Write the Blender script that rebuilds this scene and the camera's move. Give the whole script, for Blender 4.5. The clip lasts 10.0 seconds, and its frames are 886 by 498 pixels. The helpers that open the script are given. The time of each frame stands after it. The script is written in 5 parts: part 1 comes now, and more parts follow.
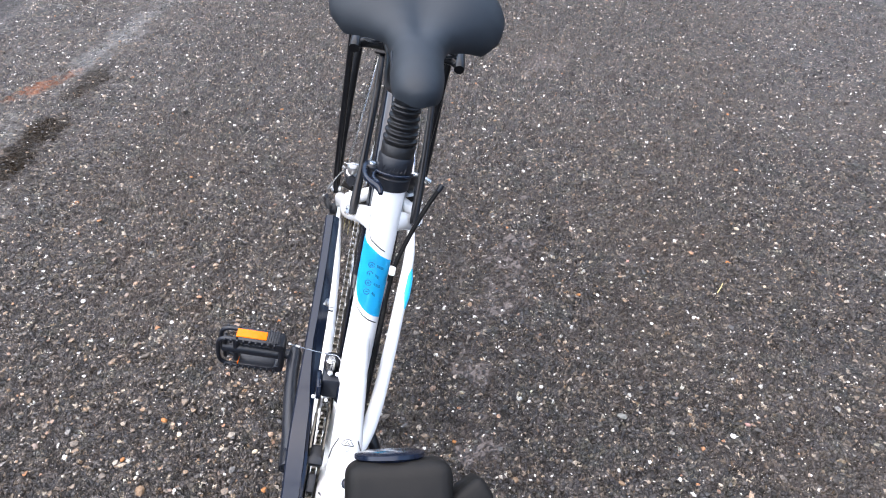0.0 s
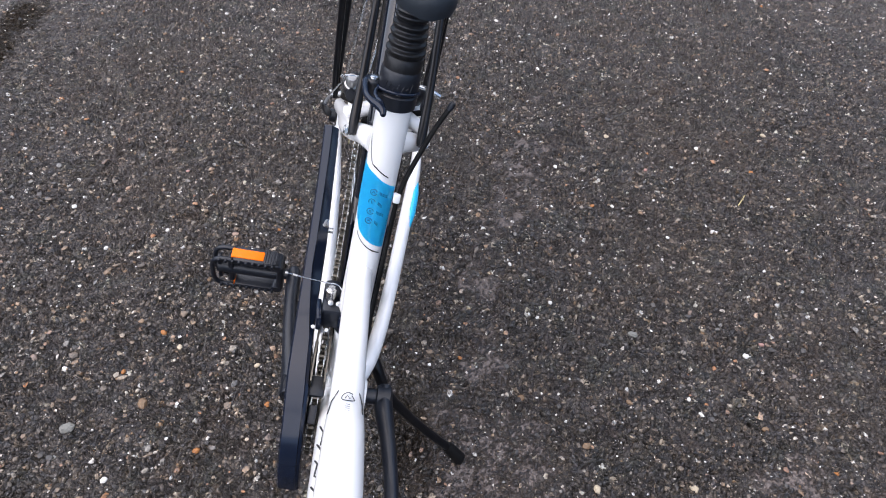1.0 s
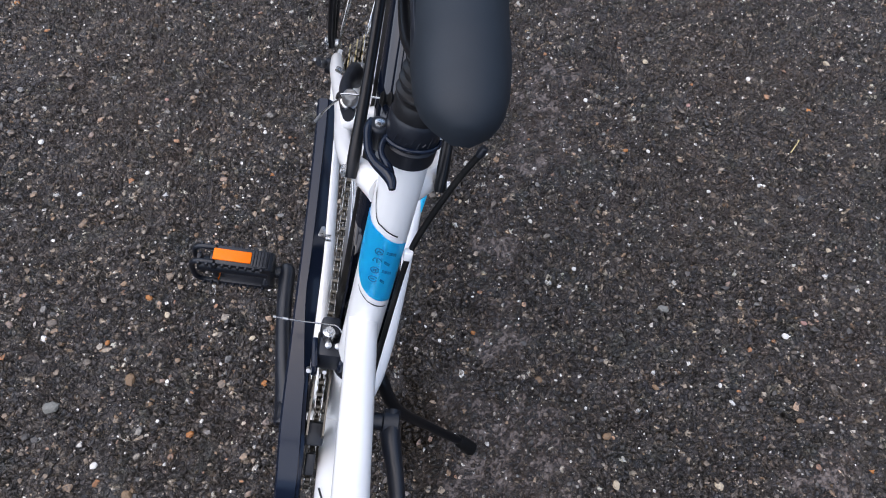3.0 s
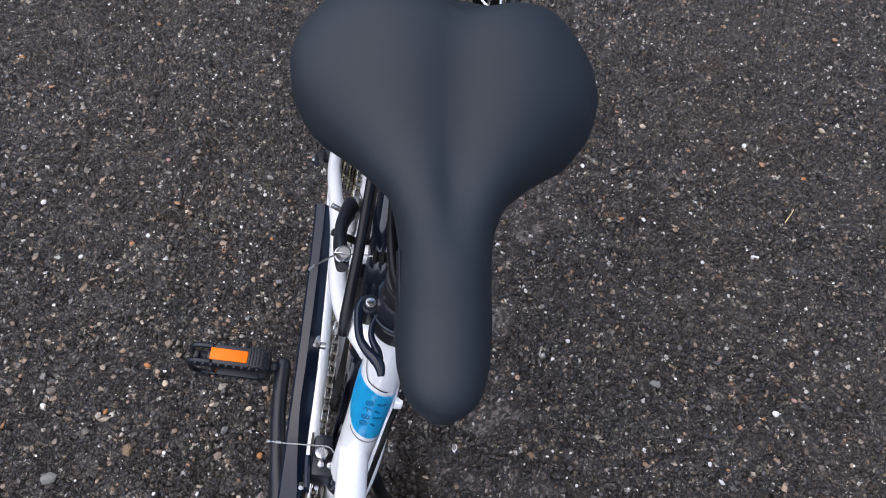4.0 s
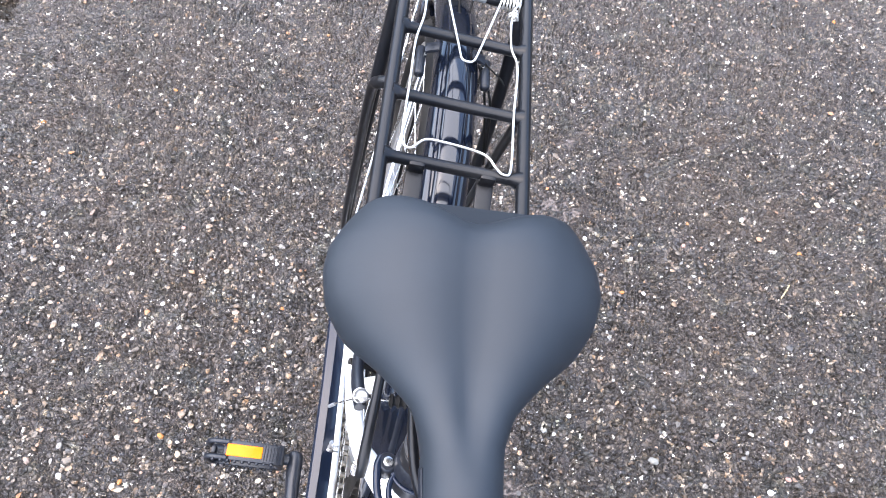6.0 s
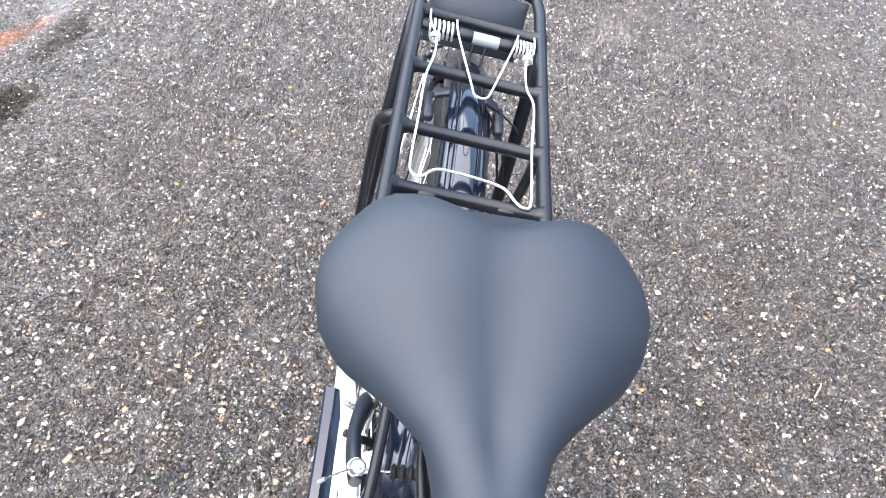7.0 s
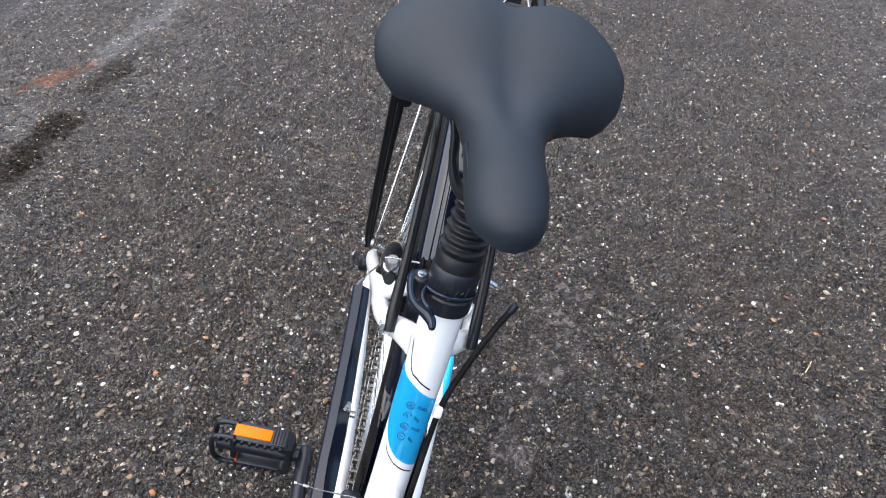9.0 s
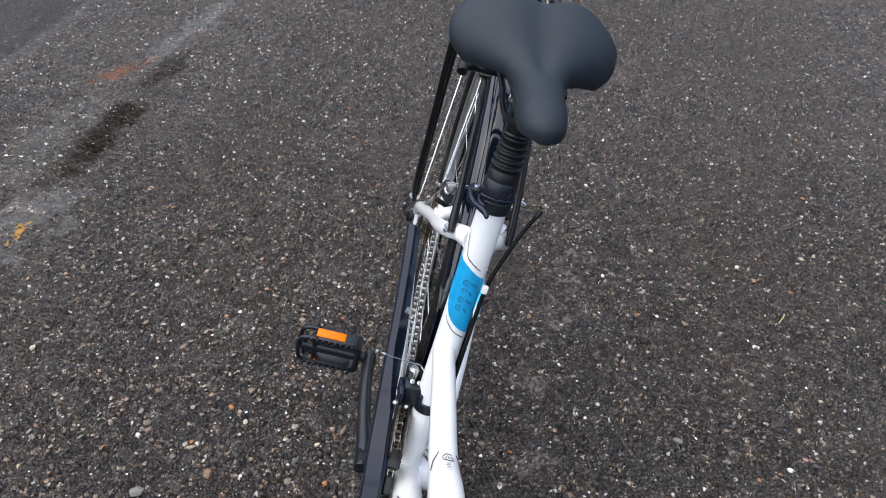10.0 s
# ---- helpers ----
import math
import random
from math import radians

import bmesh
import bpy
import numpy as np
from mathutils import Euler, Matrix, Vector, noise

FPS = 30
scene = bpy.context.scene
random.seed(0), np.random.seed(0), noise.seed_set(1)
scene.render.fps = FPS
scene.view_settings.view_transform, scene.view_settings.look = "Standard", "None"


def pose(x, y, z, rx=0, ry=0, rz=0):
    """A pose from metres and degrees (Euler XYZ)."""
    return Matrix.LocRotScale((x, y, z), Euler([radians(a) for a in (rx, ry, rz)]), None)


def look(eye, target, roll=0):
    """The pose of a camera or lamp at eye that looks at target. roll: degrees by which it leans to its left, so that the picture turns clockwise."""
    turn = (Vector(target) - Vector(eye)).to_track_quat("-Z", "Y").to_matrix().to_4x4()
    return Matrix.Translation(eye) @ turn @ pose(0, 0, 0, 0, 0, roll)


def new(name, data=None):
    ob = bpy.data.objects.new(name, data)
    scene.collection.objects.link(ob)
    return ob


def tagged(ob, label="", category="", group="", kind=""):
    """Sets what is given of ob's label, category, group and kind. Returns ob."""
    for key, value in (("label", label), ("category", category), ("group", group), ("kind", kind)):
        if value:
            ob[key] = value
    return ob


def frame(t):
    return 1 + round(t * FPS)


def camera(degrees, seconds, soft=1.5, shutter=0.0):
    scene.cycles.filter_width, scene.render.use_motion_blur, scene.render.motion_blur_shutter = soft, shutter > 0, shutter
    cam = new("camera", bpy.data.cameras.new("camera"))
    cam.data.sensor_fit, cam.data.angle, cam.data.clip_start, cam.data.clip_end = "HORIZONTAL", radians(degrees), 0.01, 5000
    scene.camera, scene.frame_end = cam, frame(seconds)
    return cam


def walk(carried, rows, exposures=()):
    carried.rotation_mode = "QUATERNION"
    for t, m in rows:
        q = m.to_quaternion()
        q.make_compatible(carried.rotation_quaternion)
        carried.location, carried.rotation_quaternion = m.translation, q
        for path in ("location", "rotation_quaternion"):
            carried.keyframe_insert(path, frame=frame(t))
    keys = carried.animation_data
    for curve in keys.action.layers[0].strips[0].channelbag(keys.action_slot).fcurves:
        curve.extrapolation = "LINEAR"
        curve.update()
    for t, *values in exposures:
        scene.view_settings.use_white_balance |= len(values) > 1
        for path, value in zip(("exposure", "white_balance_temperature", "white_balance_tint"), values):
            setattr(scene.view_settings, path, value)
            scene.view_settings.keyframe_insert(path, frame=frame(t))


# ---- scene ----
cam = camera(67.3, 10.0, 1.0)
# seconds, eye, target, lean of the handheld camera
PATH = [
    (0, (0.1535, 0.0599, 1.1000), (0.0642, 1.5437, -0.2380), 0.85),
    (0.5, (0.1481, 0.0949, 1.0974), (0.0607, 1.4651, -0.3568), 1.05),
    (1, (0.1431, 0.1375, 1.0780), (0.0609, 1.3823, -0.4852), 1.30),
    (1.5, (0.1373, 0.1833, 1.0585), (0.0614, 1.2970, -0.6010), 1.56),
    (2, (0.1270, 0.2314, 1.0521), (0.0611, 1.2120, -0.6898), 1.92),
    (2.5, (0.1190, 0.2916, 1.0571), (0.0566, 1.2077, -0.7197), 2.17),
    (2.7, (0.1140, 0.3210, 1.0571), (0.0541, 1.2143, -0.7313), 2.24),
    (3.8, (0.1014, 0.4502, 1.1121), (0.0392, 1.3474, -0.6742), 2.80),
    (4, (0.1039, 0.4661, 1.1296), (0.0407, 1.3636, -0.6566), 3.01),
    (4.5, (0.1081, 0.4999, 1.1785), (0.0401, 1.4055, -0.6034), 3.07),
    (5, (0.1004, 0.5322, 1.2096), (0.0354, 1.4419, -0.5703), 3.47),
    (5.2, (0.0917, 0.5356, 1.2168), (0.0199, 1.4447, -0.5632), 3.59),
    (6.3, (0.0815, 0.5475, 1.2142), (0.0079, 1.5232, -0.5301), 3.54),
    (6.5, (0.0847, 0.5446, 1.1922), (-0.0042, 1.5929, -0.5088), 3.10),
    (7, (0.0782, 0.5247, 1.1203), (-0.0412, 1.7721, -0.4384), 2.75),
    (7.5, (0.0738, 0.4946, 1.0466), (-0.0728, 1.8750, -0.3933), 2.38),
    (8, (0.0798, 0.4483, 1.0006), (-0.0786, 1.8837, -0.3831), 2.22),
    (8.5, (0.0847, 0.3837, 0.9963), (-0.0725, 1.8230, -0.3835), 2.40),
    (9, (0.0981, 0.2875, 1.0513), (-0.0681, 1.7422, -0.3112), 2.40),
    (9.5, (0.1103, 0.1503, 1.1059), (-0.0643, 1.6147, -0.2449), 2.44),
    (10, (0.0831, 0.0516, 1.1351), (-0.1046, 1.5174, -0.2124), 2.34),
]
EXPOSURES = [(0.0, 1.98, 7000, 12), (0.6, 1.48, 7000, 13), (1.2, 1.24, 6940, 14), (2.7, 0.96, 6730, 13), (4.2, 0.94, 6710, 14), (4.6, 1.34, 6710, 15), (5.2, 2.02, 6730, 15),
             (6.3, 2.84, 6840, 12), (7.3, 3.02, 6920, 10), (8.2, 2.96, 6920, 10), (8.7, 2.02, 7000, 10), (9.2, 1.34, 7000, 10), (10.0, 1.12, 7000, 10)]
walk(cam, [(t, look(eye, target, roll)) for t, eye, target, roll in PATH], EXPOSURES)

# ---- light: an overcast sky ----
world = bpy.data.worlds.new("overcast_sky")
scene.world = world
world.use_nodes = True
wn = world.node_tree
sky = wn.nodes.new("ShaderNodeTexSky")
sky.sky_type = "NISHITA"
sky.sun_disc = False
sky.sun_elevation, sky.sun_rotation = radians(72), radians(255)
sky.air_density, sky.dust_density, sky.ozone_density = 1.0, 1.2, 1.2
wn.links.new(sky.outputs[0], wn.nodes["Background"].inputs[0])
wn.nodes["Background"].inputs[1].default_value = 0.15
sun = new("sun", bpy.data.lights.new("sun", "SUN"))
sun.data.energy, sun.data.angle, sun.data.color = 1.85, radians(120), (1.0, 0.988, 0.97)
SUN_DIR = Vector((math.sin(radians(255)) * math.cos(radians(72)), math.cos(radians(255)) * math.cos(radians(72)), math.sin(radians(72))))
sun.matrix_world = look(SUN_DIR * 20, (0, 0, 0))


# ---- materials ----
class Nodes:
    """A node tree to write materials in few lines."""

    def __init__(self, name):
        self.mat = bpy.data.materials.new(name)
        self.mat.use_nodes = True
        self.tree = self.mat.node_tree
        self.bsdf = self.tree.nodes["Principled BSDF"]

    def add(self, kind, ins=None, **props):
        n = self.tree.nodes.new("ShaderNode" + kind)
        if "operation" in props:
            n.operation = props["operation"]
        if "feature" in props:
            n.feature = props["feature"]
        if "data_type" in props:
            n.data_type = props["data_type"]
        if "blend_type" in props:
            n.blend_type = props["blend_type"]
        for key, value in (ins or {}).items():
            self.put(n.inputs[key], value)
        return n

    def put(self, socket, value):
        if hasattr(value, "links"):
            self.tree.links.new(value, socket)
        else:
            socket.default_value = value

    def math(self, op, a, b=0.0, c=0.0):
        return self.add("Math", {0: a, 1: b, 2: c}, operation=op).outputs[0]

    def mix(self, fac, a, b, blend="MIX"):
        n = self.add("Mix", {0: fac, 6: a, 7: b}, data_type="RGBA", blend_type=blend)
        return n.outputs[2]

    def noise(self, vec, scale, detail=4.0, rough=0.55):
        return self.add("TexNoise", {"Vector": vec, "Scale": scale, "Detail": detail, "Roughness": rough}).outputs[0]

    def ramp(self, fac, stops):
        n = self.add("ValToRGB", {0: fac})
        els = n.color_ramp.elements
        while len(els) < len(stops):
            els.new(0.5)
        for e, (at, col) in zip(els, stops):
            e.position, e.color = at, (*col, 1)
        return n.outputs[0]

    def smooth(self, value, lo, hi):
        n = self.add("MapRange", {0: value, 1: lo, 2: hi})
        n.interpolation_type = "SMOOTHSTEP"
        return n.outputs[0]

    def bump(self, height, strength, distance, normal=None):
        ins = {"Height": height, "Strength": strength, "Distance": distance}
        if normal is not None:
            ins["Normal"] = normal
        return self.add("Bump", ins).outputs[0]

    def done(self, color=None, rough=None, normal=None, metal=None, coat=None, spec=None):
        b = self.bsdf.inputs
        for key, value in (("Base Color", color), ("Roughness", rough), ("Normal", normal), ("Metallic", metal), ("Coat Weight", coat), ("Specular IOR Level", spec)):
            if value is not None:
                self.put(b[key], value)
        return self.mat


def rgb(r, g, b):
    return (r, g, b, 1.0)


def surface(name, color, rough, metal=0.0, grain=400.0, relief=0.0, dirt=0.12, coat=0.0, dust=(0.16, 0.14, 0.12), spec=None):
    """Paint, plastic, rubber or metal: a base colour with faint grime, a roughness that varies and a fine relief."""
    n = Nodes(name)
    pos = n.add("TexCoord").outputs["Object"]
    big = n.noise(pos, 14.0, 5.0)
    fine = n.noise(pos, grain, 3.0)
    grime = n.math("MULTIPLY", n.smooth(big, 0.45, 0.75), dirt)
    col = n.mix(grime, rgb(*color), rgb(*dust))
    ro = n.math("ADD", rough - 0.06, n.math("MULTIPLY", n.math("ADD", n.math("MULTIPLY", fine, 0.5), n.math("MULTIPLY", big, 0.5)), 0.14))
    nor = n.bump(fine, 0.35, relief) if relief else None
    n.done(col, ro, nor, metal, coat, spec)
    if coat:
        n.bsdf.inputs["Coat Roughness"].default_value = 0.08
    return n.mat


WHITE = surface("white_paint", (0.80, 0.80, 0.79), 0.30, dirt=0.05, coat=0.6)
ALLOY = surface("cast_alloy", (0.55, 0.55, 0.55), 0.38, 1.0, dirt=0.25)
STEEL = surface("bright_steel", (0.58, 0.58, 0.57), 0.26, 1.0, dirt=0.15)
WIRE = surface("zinc_wire", (0.66, 0.65, 0.62), 0.33, 0.85, dirt=0.05)
BLUE = surface("blue_decal", (0.0, 0.56, 0.90), 0.30, dirt=0.03, coat=0.5)
INK = surface("black_print", (0.015, 0.016, 0.018), 0.4, dirt=0.0)
INKBLUE = surface("dark_blue_print", (0.0, 0.13, 0.30), 0.4, dirt=0.0)
LOGO = surface("grey_print", (0.22, 0.23, 0.25), 0.4, dirt=0.0)
RACK = surface("satin_black_alloy", (0.004, 0.0045, 0.006), 0.30, dirt=0.03, spec=0.26)
GLOSS = surface("gloss_black_plastic", (0.004, 0.006, 0.012), 0.09, dirt=0.02, spec=0.6)
GUARD = surface("black_guard_plastic", (0.006, 0.010, 0.021), 0.15, dirt=0.0, spec=0.34)
PLASTIC = surface("black_plastic", (0.0060, 0.0080, 0.0130), 0.38, relief=0.0003, dirt=0.03, spec=0.42)
RUBBER = surface("black_rubber", (0.005, 0.005, 0.005), 0.58, relief=0.0004, dirt=0.12, spec=0.18)
BELLOWS = surface("soft_black_rubber", (0.006, 0.0065, 0.008), 0.38, relief=0.0003, dirt=0.04, spec=0.36)
CHAIN = surface("oiled_chain_steel", (0.17, 0.155, 0.13), 0.42, 1.0, dirt=0.45, dust=(0.07, 0.05, 0.035))
BRASSY = surface("zinc_sprocket", (0.42, 0.36, 0.22), 0.35, 1.0, dirt=0.45, dust=(0.08, 0.06, 0.04))
ORANGE = surface("orange_reflector", (0.90, 0.165, 0.002), 0.30, grain=900.0, relief=0.0005, dirt=0.05, spec=0.2)
RED = surface("red_reflector", (0.55, 0.02, 0.02), 0.2, dirt=0.05, coat=0.6)
LABEL = surface("pale_label", (0.15, 0.16, 0.17), 0.35, dirt=0.3)
STRAW = surface("dry_straw", (0.55, 0.46, 0.22), 0.7, dirt=0.2)
LEAF = surface("rotting_leaf", (0.32, 0.17, 0.03), 0.75, grain=200.0, relief=0.001, dirt=0.4, dust=(0.06, 0.045, 0.02))


def saddle_leather():
    n = Nodes("black_saddle_vinyl")
    pos = n.add("TexCoord").outputs["Object"]
    cells = n.add("TexVoronoi", {"Vector": pos, "Scale": 900.0}).outputs["Distance"]
    big = n.noise(pos, 18.0)
    col = n.mix(n.smooth(big, 0.35, 0.8), rgb(0.0082, 0.0124, 0.0178), rgb(0.0118, 0.0170, 0.0236))
    ro = n.math("ADD", 0.53, n.math("MULTIPLY", big, 0.10))
    return n.done(col, ro, n.bump(cells, 0.05, 0.0004), spec=0.34)


SADDLE = saddle_leather()


def stone_colors(n, rnd):
    return n.ramp(rnd, [(0.0, (0.035, 0.034, 0.034)), (0.36, (0.055, 0.052, 0.050)), (0.58, (0.085, 0.075, 0.066)), (0.72, (0.13, 0.105, 0.085)),
                        (0.83, (0.20, 0.15, 0.11)), (0.90, (0.24, 0.12, 0.07)), (0.95, (0.36, 0.31, 0.25)), (1.0, (0.60, 0.58, 0.54))])


def loose_stone(name, stops):
    n = Nodes(name)
    rnd = n.add("NewGeometry").outputs["Random Per Island"]
    pos = n.add("TexCoord").outputs["Object"]
    col = n.ramp(rnd, stops) if stops else stone_colors(n, rnd)
    col = n.mix(n.smooth(n.noise(pos, 260.0), 0.4, 0.75), col, rgb(0.05, 0.045, 0.04))
    return n.done(col, 0.5, n.bump(n.noise(pos, 900.0), 0.4, 0.0008))


GRAVEL = loose_stone("asphalt_aggregate", None)
GRIT = loose_stone("pale_grit", [(0.0, (0.30, 0.25, 0.20)), (0.3, (0.48, 0.44, 0.38)), (0.55, (0.68, 0.66, 0.62)), (0.85, (0.78, 0.77, 0.75)), (1.0, (0.42, 0.27, 0.16))])


BROWN_STONE = loose_stone("brown_and_cream_stone", [(0.0, (0.10, 0.085, 0.072)), (0.25, (0.15, 0.115, 0.085)), (0.45, (0.24, 0.15, 0.085)), (0.62, (0.30, 0.25, 0.19)), (0.80, (0.17, 0.17, 0.165)), (0.93, (0.34, 0.15, 0.06)), (1.0, (0.42, 0.36, 0.28))])


def pebble_material(name, color):
    n = Nodes(name)
    pos = n.add("TexCoord").outputs["Object"]
    rnd = n.add("ObjectInfo").outputs["Random"]
    tone = n.mix(rnd, rgb(*color), rgb(*(c * 0.72 for c in color)))
    col = n.mix(n.math("MULTIPLY", n.smooth(n.noise(pos, 320.0), 0.5, 0.8), 0.6), tone, rgb(0.09, 0.075, 0.06))
    return n.done(col, 0.62, n.bump(n.noise(pos, 700.0), 0.5, 0.001))


PEBBLES = {"white": pebble_material("white_quartz", (0.72, 0.70, 0.66)), "cream": pebble_material("cream_flint", (0.55, 0.46, 0.33)),
           "orange": pebble_material("orange_stone", (0.42, 0.17, 0.05)), "pink": pebble_material("pink_granite", (0.42, 0.24, 0.20)),
           "grey": pebble_material("grey_green_stone", (0.20, 0.20, 0.18)), "brown": pebble_material("brown_stone", (0.22, 0.14, 0.08))}


def asphalt():
    n = Nodes("worn_damp_asphalt")
    pos = n.add("TexCoord").outputs["Object"]

    def told(name):
        a = n.add("Attribute")
        a.attribute_name = name
        return a.outputs["Fac"]

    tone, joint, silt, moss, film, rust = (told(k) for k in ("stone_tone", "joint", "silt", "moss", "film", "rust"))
    grain = n.noise(pos, 620.0, 4.0, 0.75)
    speck = n.noise(pos, 1300.0, 2.0, 0.6)
    bend = n.add("VectorMath", {0: n.add("TexNoise", {"Vector": pos, "Scale": 140.0}).outputs["Color"], 1: (0.0065, 0.0065, 0.0)}, operation="MULTIPLY").outputs[0]
    warped = n.add("VectorMath", {0: pos, 1: bend}, operation="ADD").outputs[0]
    chip = n.add("TexVoronoi", {"Vector": warped, "Scale": 118.0})
    chip_c = n.add("SeparateColor", {0: chip.outputs["Color"]}).outputs
    gap = n.add("TexVoronoi", {"Vector": warped, "Scale": 118.0}, feature="DISTANCE_TO_EDGE").outputs["Distance"]
    crack_shade = n.math("MULTIPLY", n.smooth(gap, 0.085, 0.015), n.smooth(n.noise(pos, 60.0, 3.0), 0.36, 0.58))
    # large stones, then the small chips between and upon them
    stones = n.ramp(tone, [(0.0, (0.036, 0.037, 0.039)), (0.30, (0.048, 0.047, 0.048)), (0.60, (0.060, 0.056, 0.055)), (0.82, (0.078, 0.072, 0.066)),
                           (0.93, (0.108, 0.095, 0.080)), (0.965, (0.150, 0.108, 0.070)), (0.985, (0.24, 0.205, 0.16)), (1.0, (0.46, 0.44, 0.41))])
    small = n.ramp(chip_c[0], [(0.0, (0.032, 0.032, 0.034)), (0.30, (0.046, 0.044, 0.045)), (0.60, (0.058, 0.054, 0.053)), (0.84, (0.074, 0.068, 0.063)), (0.945, (0.098, 0.085, 0.072)), (0.985, (0.19, 0.17, 0.145)), (1.0, (0.38, 0.365, 0.34))])
    col = n.mix(n.smooth(n.noise(pos, 95.0, 3.0), 0.34, 0.54), stones, small)
    hue = n.noise(pos, 17.0, 3.0)
    col = n.mix(n.math("MULTIPLY", n.smooth(hue, 0.52, 0.70), 0.55), col, rgb(0.86, 1.0, 0.98), "MULTIPLY")
    col = n.mix(n.math("MULTIPLY", n.smooth(hue, 0.48, 0.30), 0.55), col, rgb(1.10, 0.99, 0.94), "MULTIPLY")
    col = n.mix(n.math("MULTIPLY", n.smooth(grain, 0.52, 0.34), 0.26), col, rgb(0.014, 0.013, 0.013))
    # pale specks and flecks: grit, and glints of wet stone facets painted as colour
    col = n.mix(n.math("MULTIPLY", n.smooth(speck, 0.645, 0.71), 0.70), col, rgb(0.32, 0.295, 0.265))
    fleck = n.add("TexVoronoi", {"Vector": warped, "Scale": 175.0})
    fleck_c = n.add("SeparateColor", {0: fleck.outputs["Color"]}).outputs
    spot = n.math("MULTIPLY", n.smooth(fleck.outputs["Distance"], 0.34, 0.20), n.smooth(fleck_c[0], 0.81, 0.87))
    col = n.mix(n.math("MULTIPLY", spot, 0.8), col, n.ramp(fleck_c[1], [(0.0, (0.13, 0.115, 0.10)), (0.5, (0.22, 0.195, 0.165)), (0.8, (0.38, 0.35, 0.31)), (1.0, (0.60, 0.58, 0.55))]))
    # bitumen-black gaps between chips and stones, deepened to paint their recess shade
    col = n.mix(n.math("MULTIPLY", crack_shade, 0.74), col, rgb(0.006, 0.005, 0.005))
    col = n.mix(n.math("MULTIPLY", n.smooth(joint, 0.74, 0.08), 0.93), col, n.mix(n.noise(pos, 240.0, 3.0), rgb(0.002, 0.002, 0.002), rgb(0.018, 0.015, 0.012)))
    broad = n.noise(pos, 2.3, 5.0, 0.6)
    col = n.mix(n.math("MULTIPLY", n.smooth(broad, 0.42, 0.7), 0.30), col, rgb(0.070, 0.060, 0.052))
    col = n.mix(n.math("MULTIPLY", silt, 0.90), col, n.mix(grain, rgb(0.046, 0.040, 0.038), rgb(0.078, 0.068, 0.063)))
    col = n.mix(n.math("MULTIPLY", film, 0.30), col, n.mix(n.noise(pos, 9.0), rgb(0.036, 0.040, 0.035), rgb(0.056, 0.054, 0.055)))
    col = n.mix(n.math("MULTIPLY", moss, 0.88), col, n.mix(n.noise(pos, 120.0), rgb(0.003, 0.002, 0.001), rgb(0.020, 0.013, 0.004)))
    col = n.mix(n.math("MULTIPLY", n.math("MULTIPLY", rust, n.smooth(n.noise(pos, 45.0), 0.3, 0.6)), 0.75), col, rgb(0.115, 0.048, 0.020))
    col = n.add("Gamma", {"Color": col, "Gamma": 1.40}).outputs[0]
    col = n.add("VectorMath", {0: col, 1: (5.72, 5.53, 5.38)}, operation="MULTIPLY").outputs[0]
    col = n.add("VectorMath", {0: col, 1: (0.78, 0.77, 0.75)}, operation="MINIMUM").outputs[0]
    clear = n.math("SUBTRACT", 1.0, n.math("MULTIPLY", n.math("MAXIMUM", silt, film), 0.8))
    facet = n.math("ADD", n.smooth(gap, 0.0, 0.20), n.math("MULTIPLY", chip_c[2], 0.7))
    nor = n.bump(n.math("MULTIPLY", n.math("ADD", facet, n.math("MULTIPLY", grain, 0.5)), clear), 1.0, 0.0085)
    damp = n.smooth(n.noise(pos, 7.0, 4.0), 0.40, 0.66)
    ro = n.math("SUBTRACT", 0.58, n.math("ADD", n.math("ADD", n.math("MULTIPLY", damp, 0.14), n.math("MULTIPLY", film, 0.13)), n.math("MULTIPLY", chip_c[1], 0.14)))
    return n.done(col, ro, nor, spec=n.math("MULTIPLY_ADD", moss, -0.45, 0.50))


ASPHALT = asphalt()
# dark finish of the added unseen walls that cut the horizon light
SKY_BLOCK = surface("sky_block_dark", (0.075, 0.075, 0.07), 0.85, grain=60.0, relief=0.003, dirt=0.4, dust=(0.04, 0.045, 0.035))

# ---- mesh helpers ----
X, Y, Z = Vector((1, 0, 0)), Vector((0, 1, 0)), Vector((0, 0, 1))


def V(*p):
    return Vector(p)


def curve(points, steps=6):
    """A smooth line through the points."""
    pts = [Vector(p) for p in points]
    out = []
    for i in range(len(pts) - 1):
        a, b, c, d = pts[max(i - 1, 0)], pts[i], pts[i + 1], pts[min(i + 2, len(pts) - 1)]
        for k in range(steps):
            t = k / steps
            out.append(0.5 * ((2 * b) + (c - a) * t + (2 * a - 5 * b + 4 * c - d) * t * t + (3 * b - a - 3 * c + d) * t ** 3))
    return out + [pts[-1]]


def lerp_list(values, n):
    return [float(v) for v in np.interp(np.linspace(0, 1, n), np.linspace(0, 1, len(values)), values)]


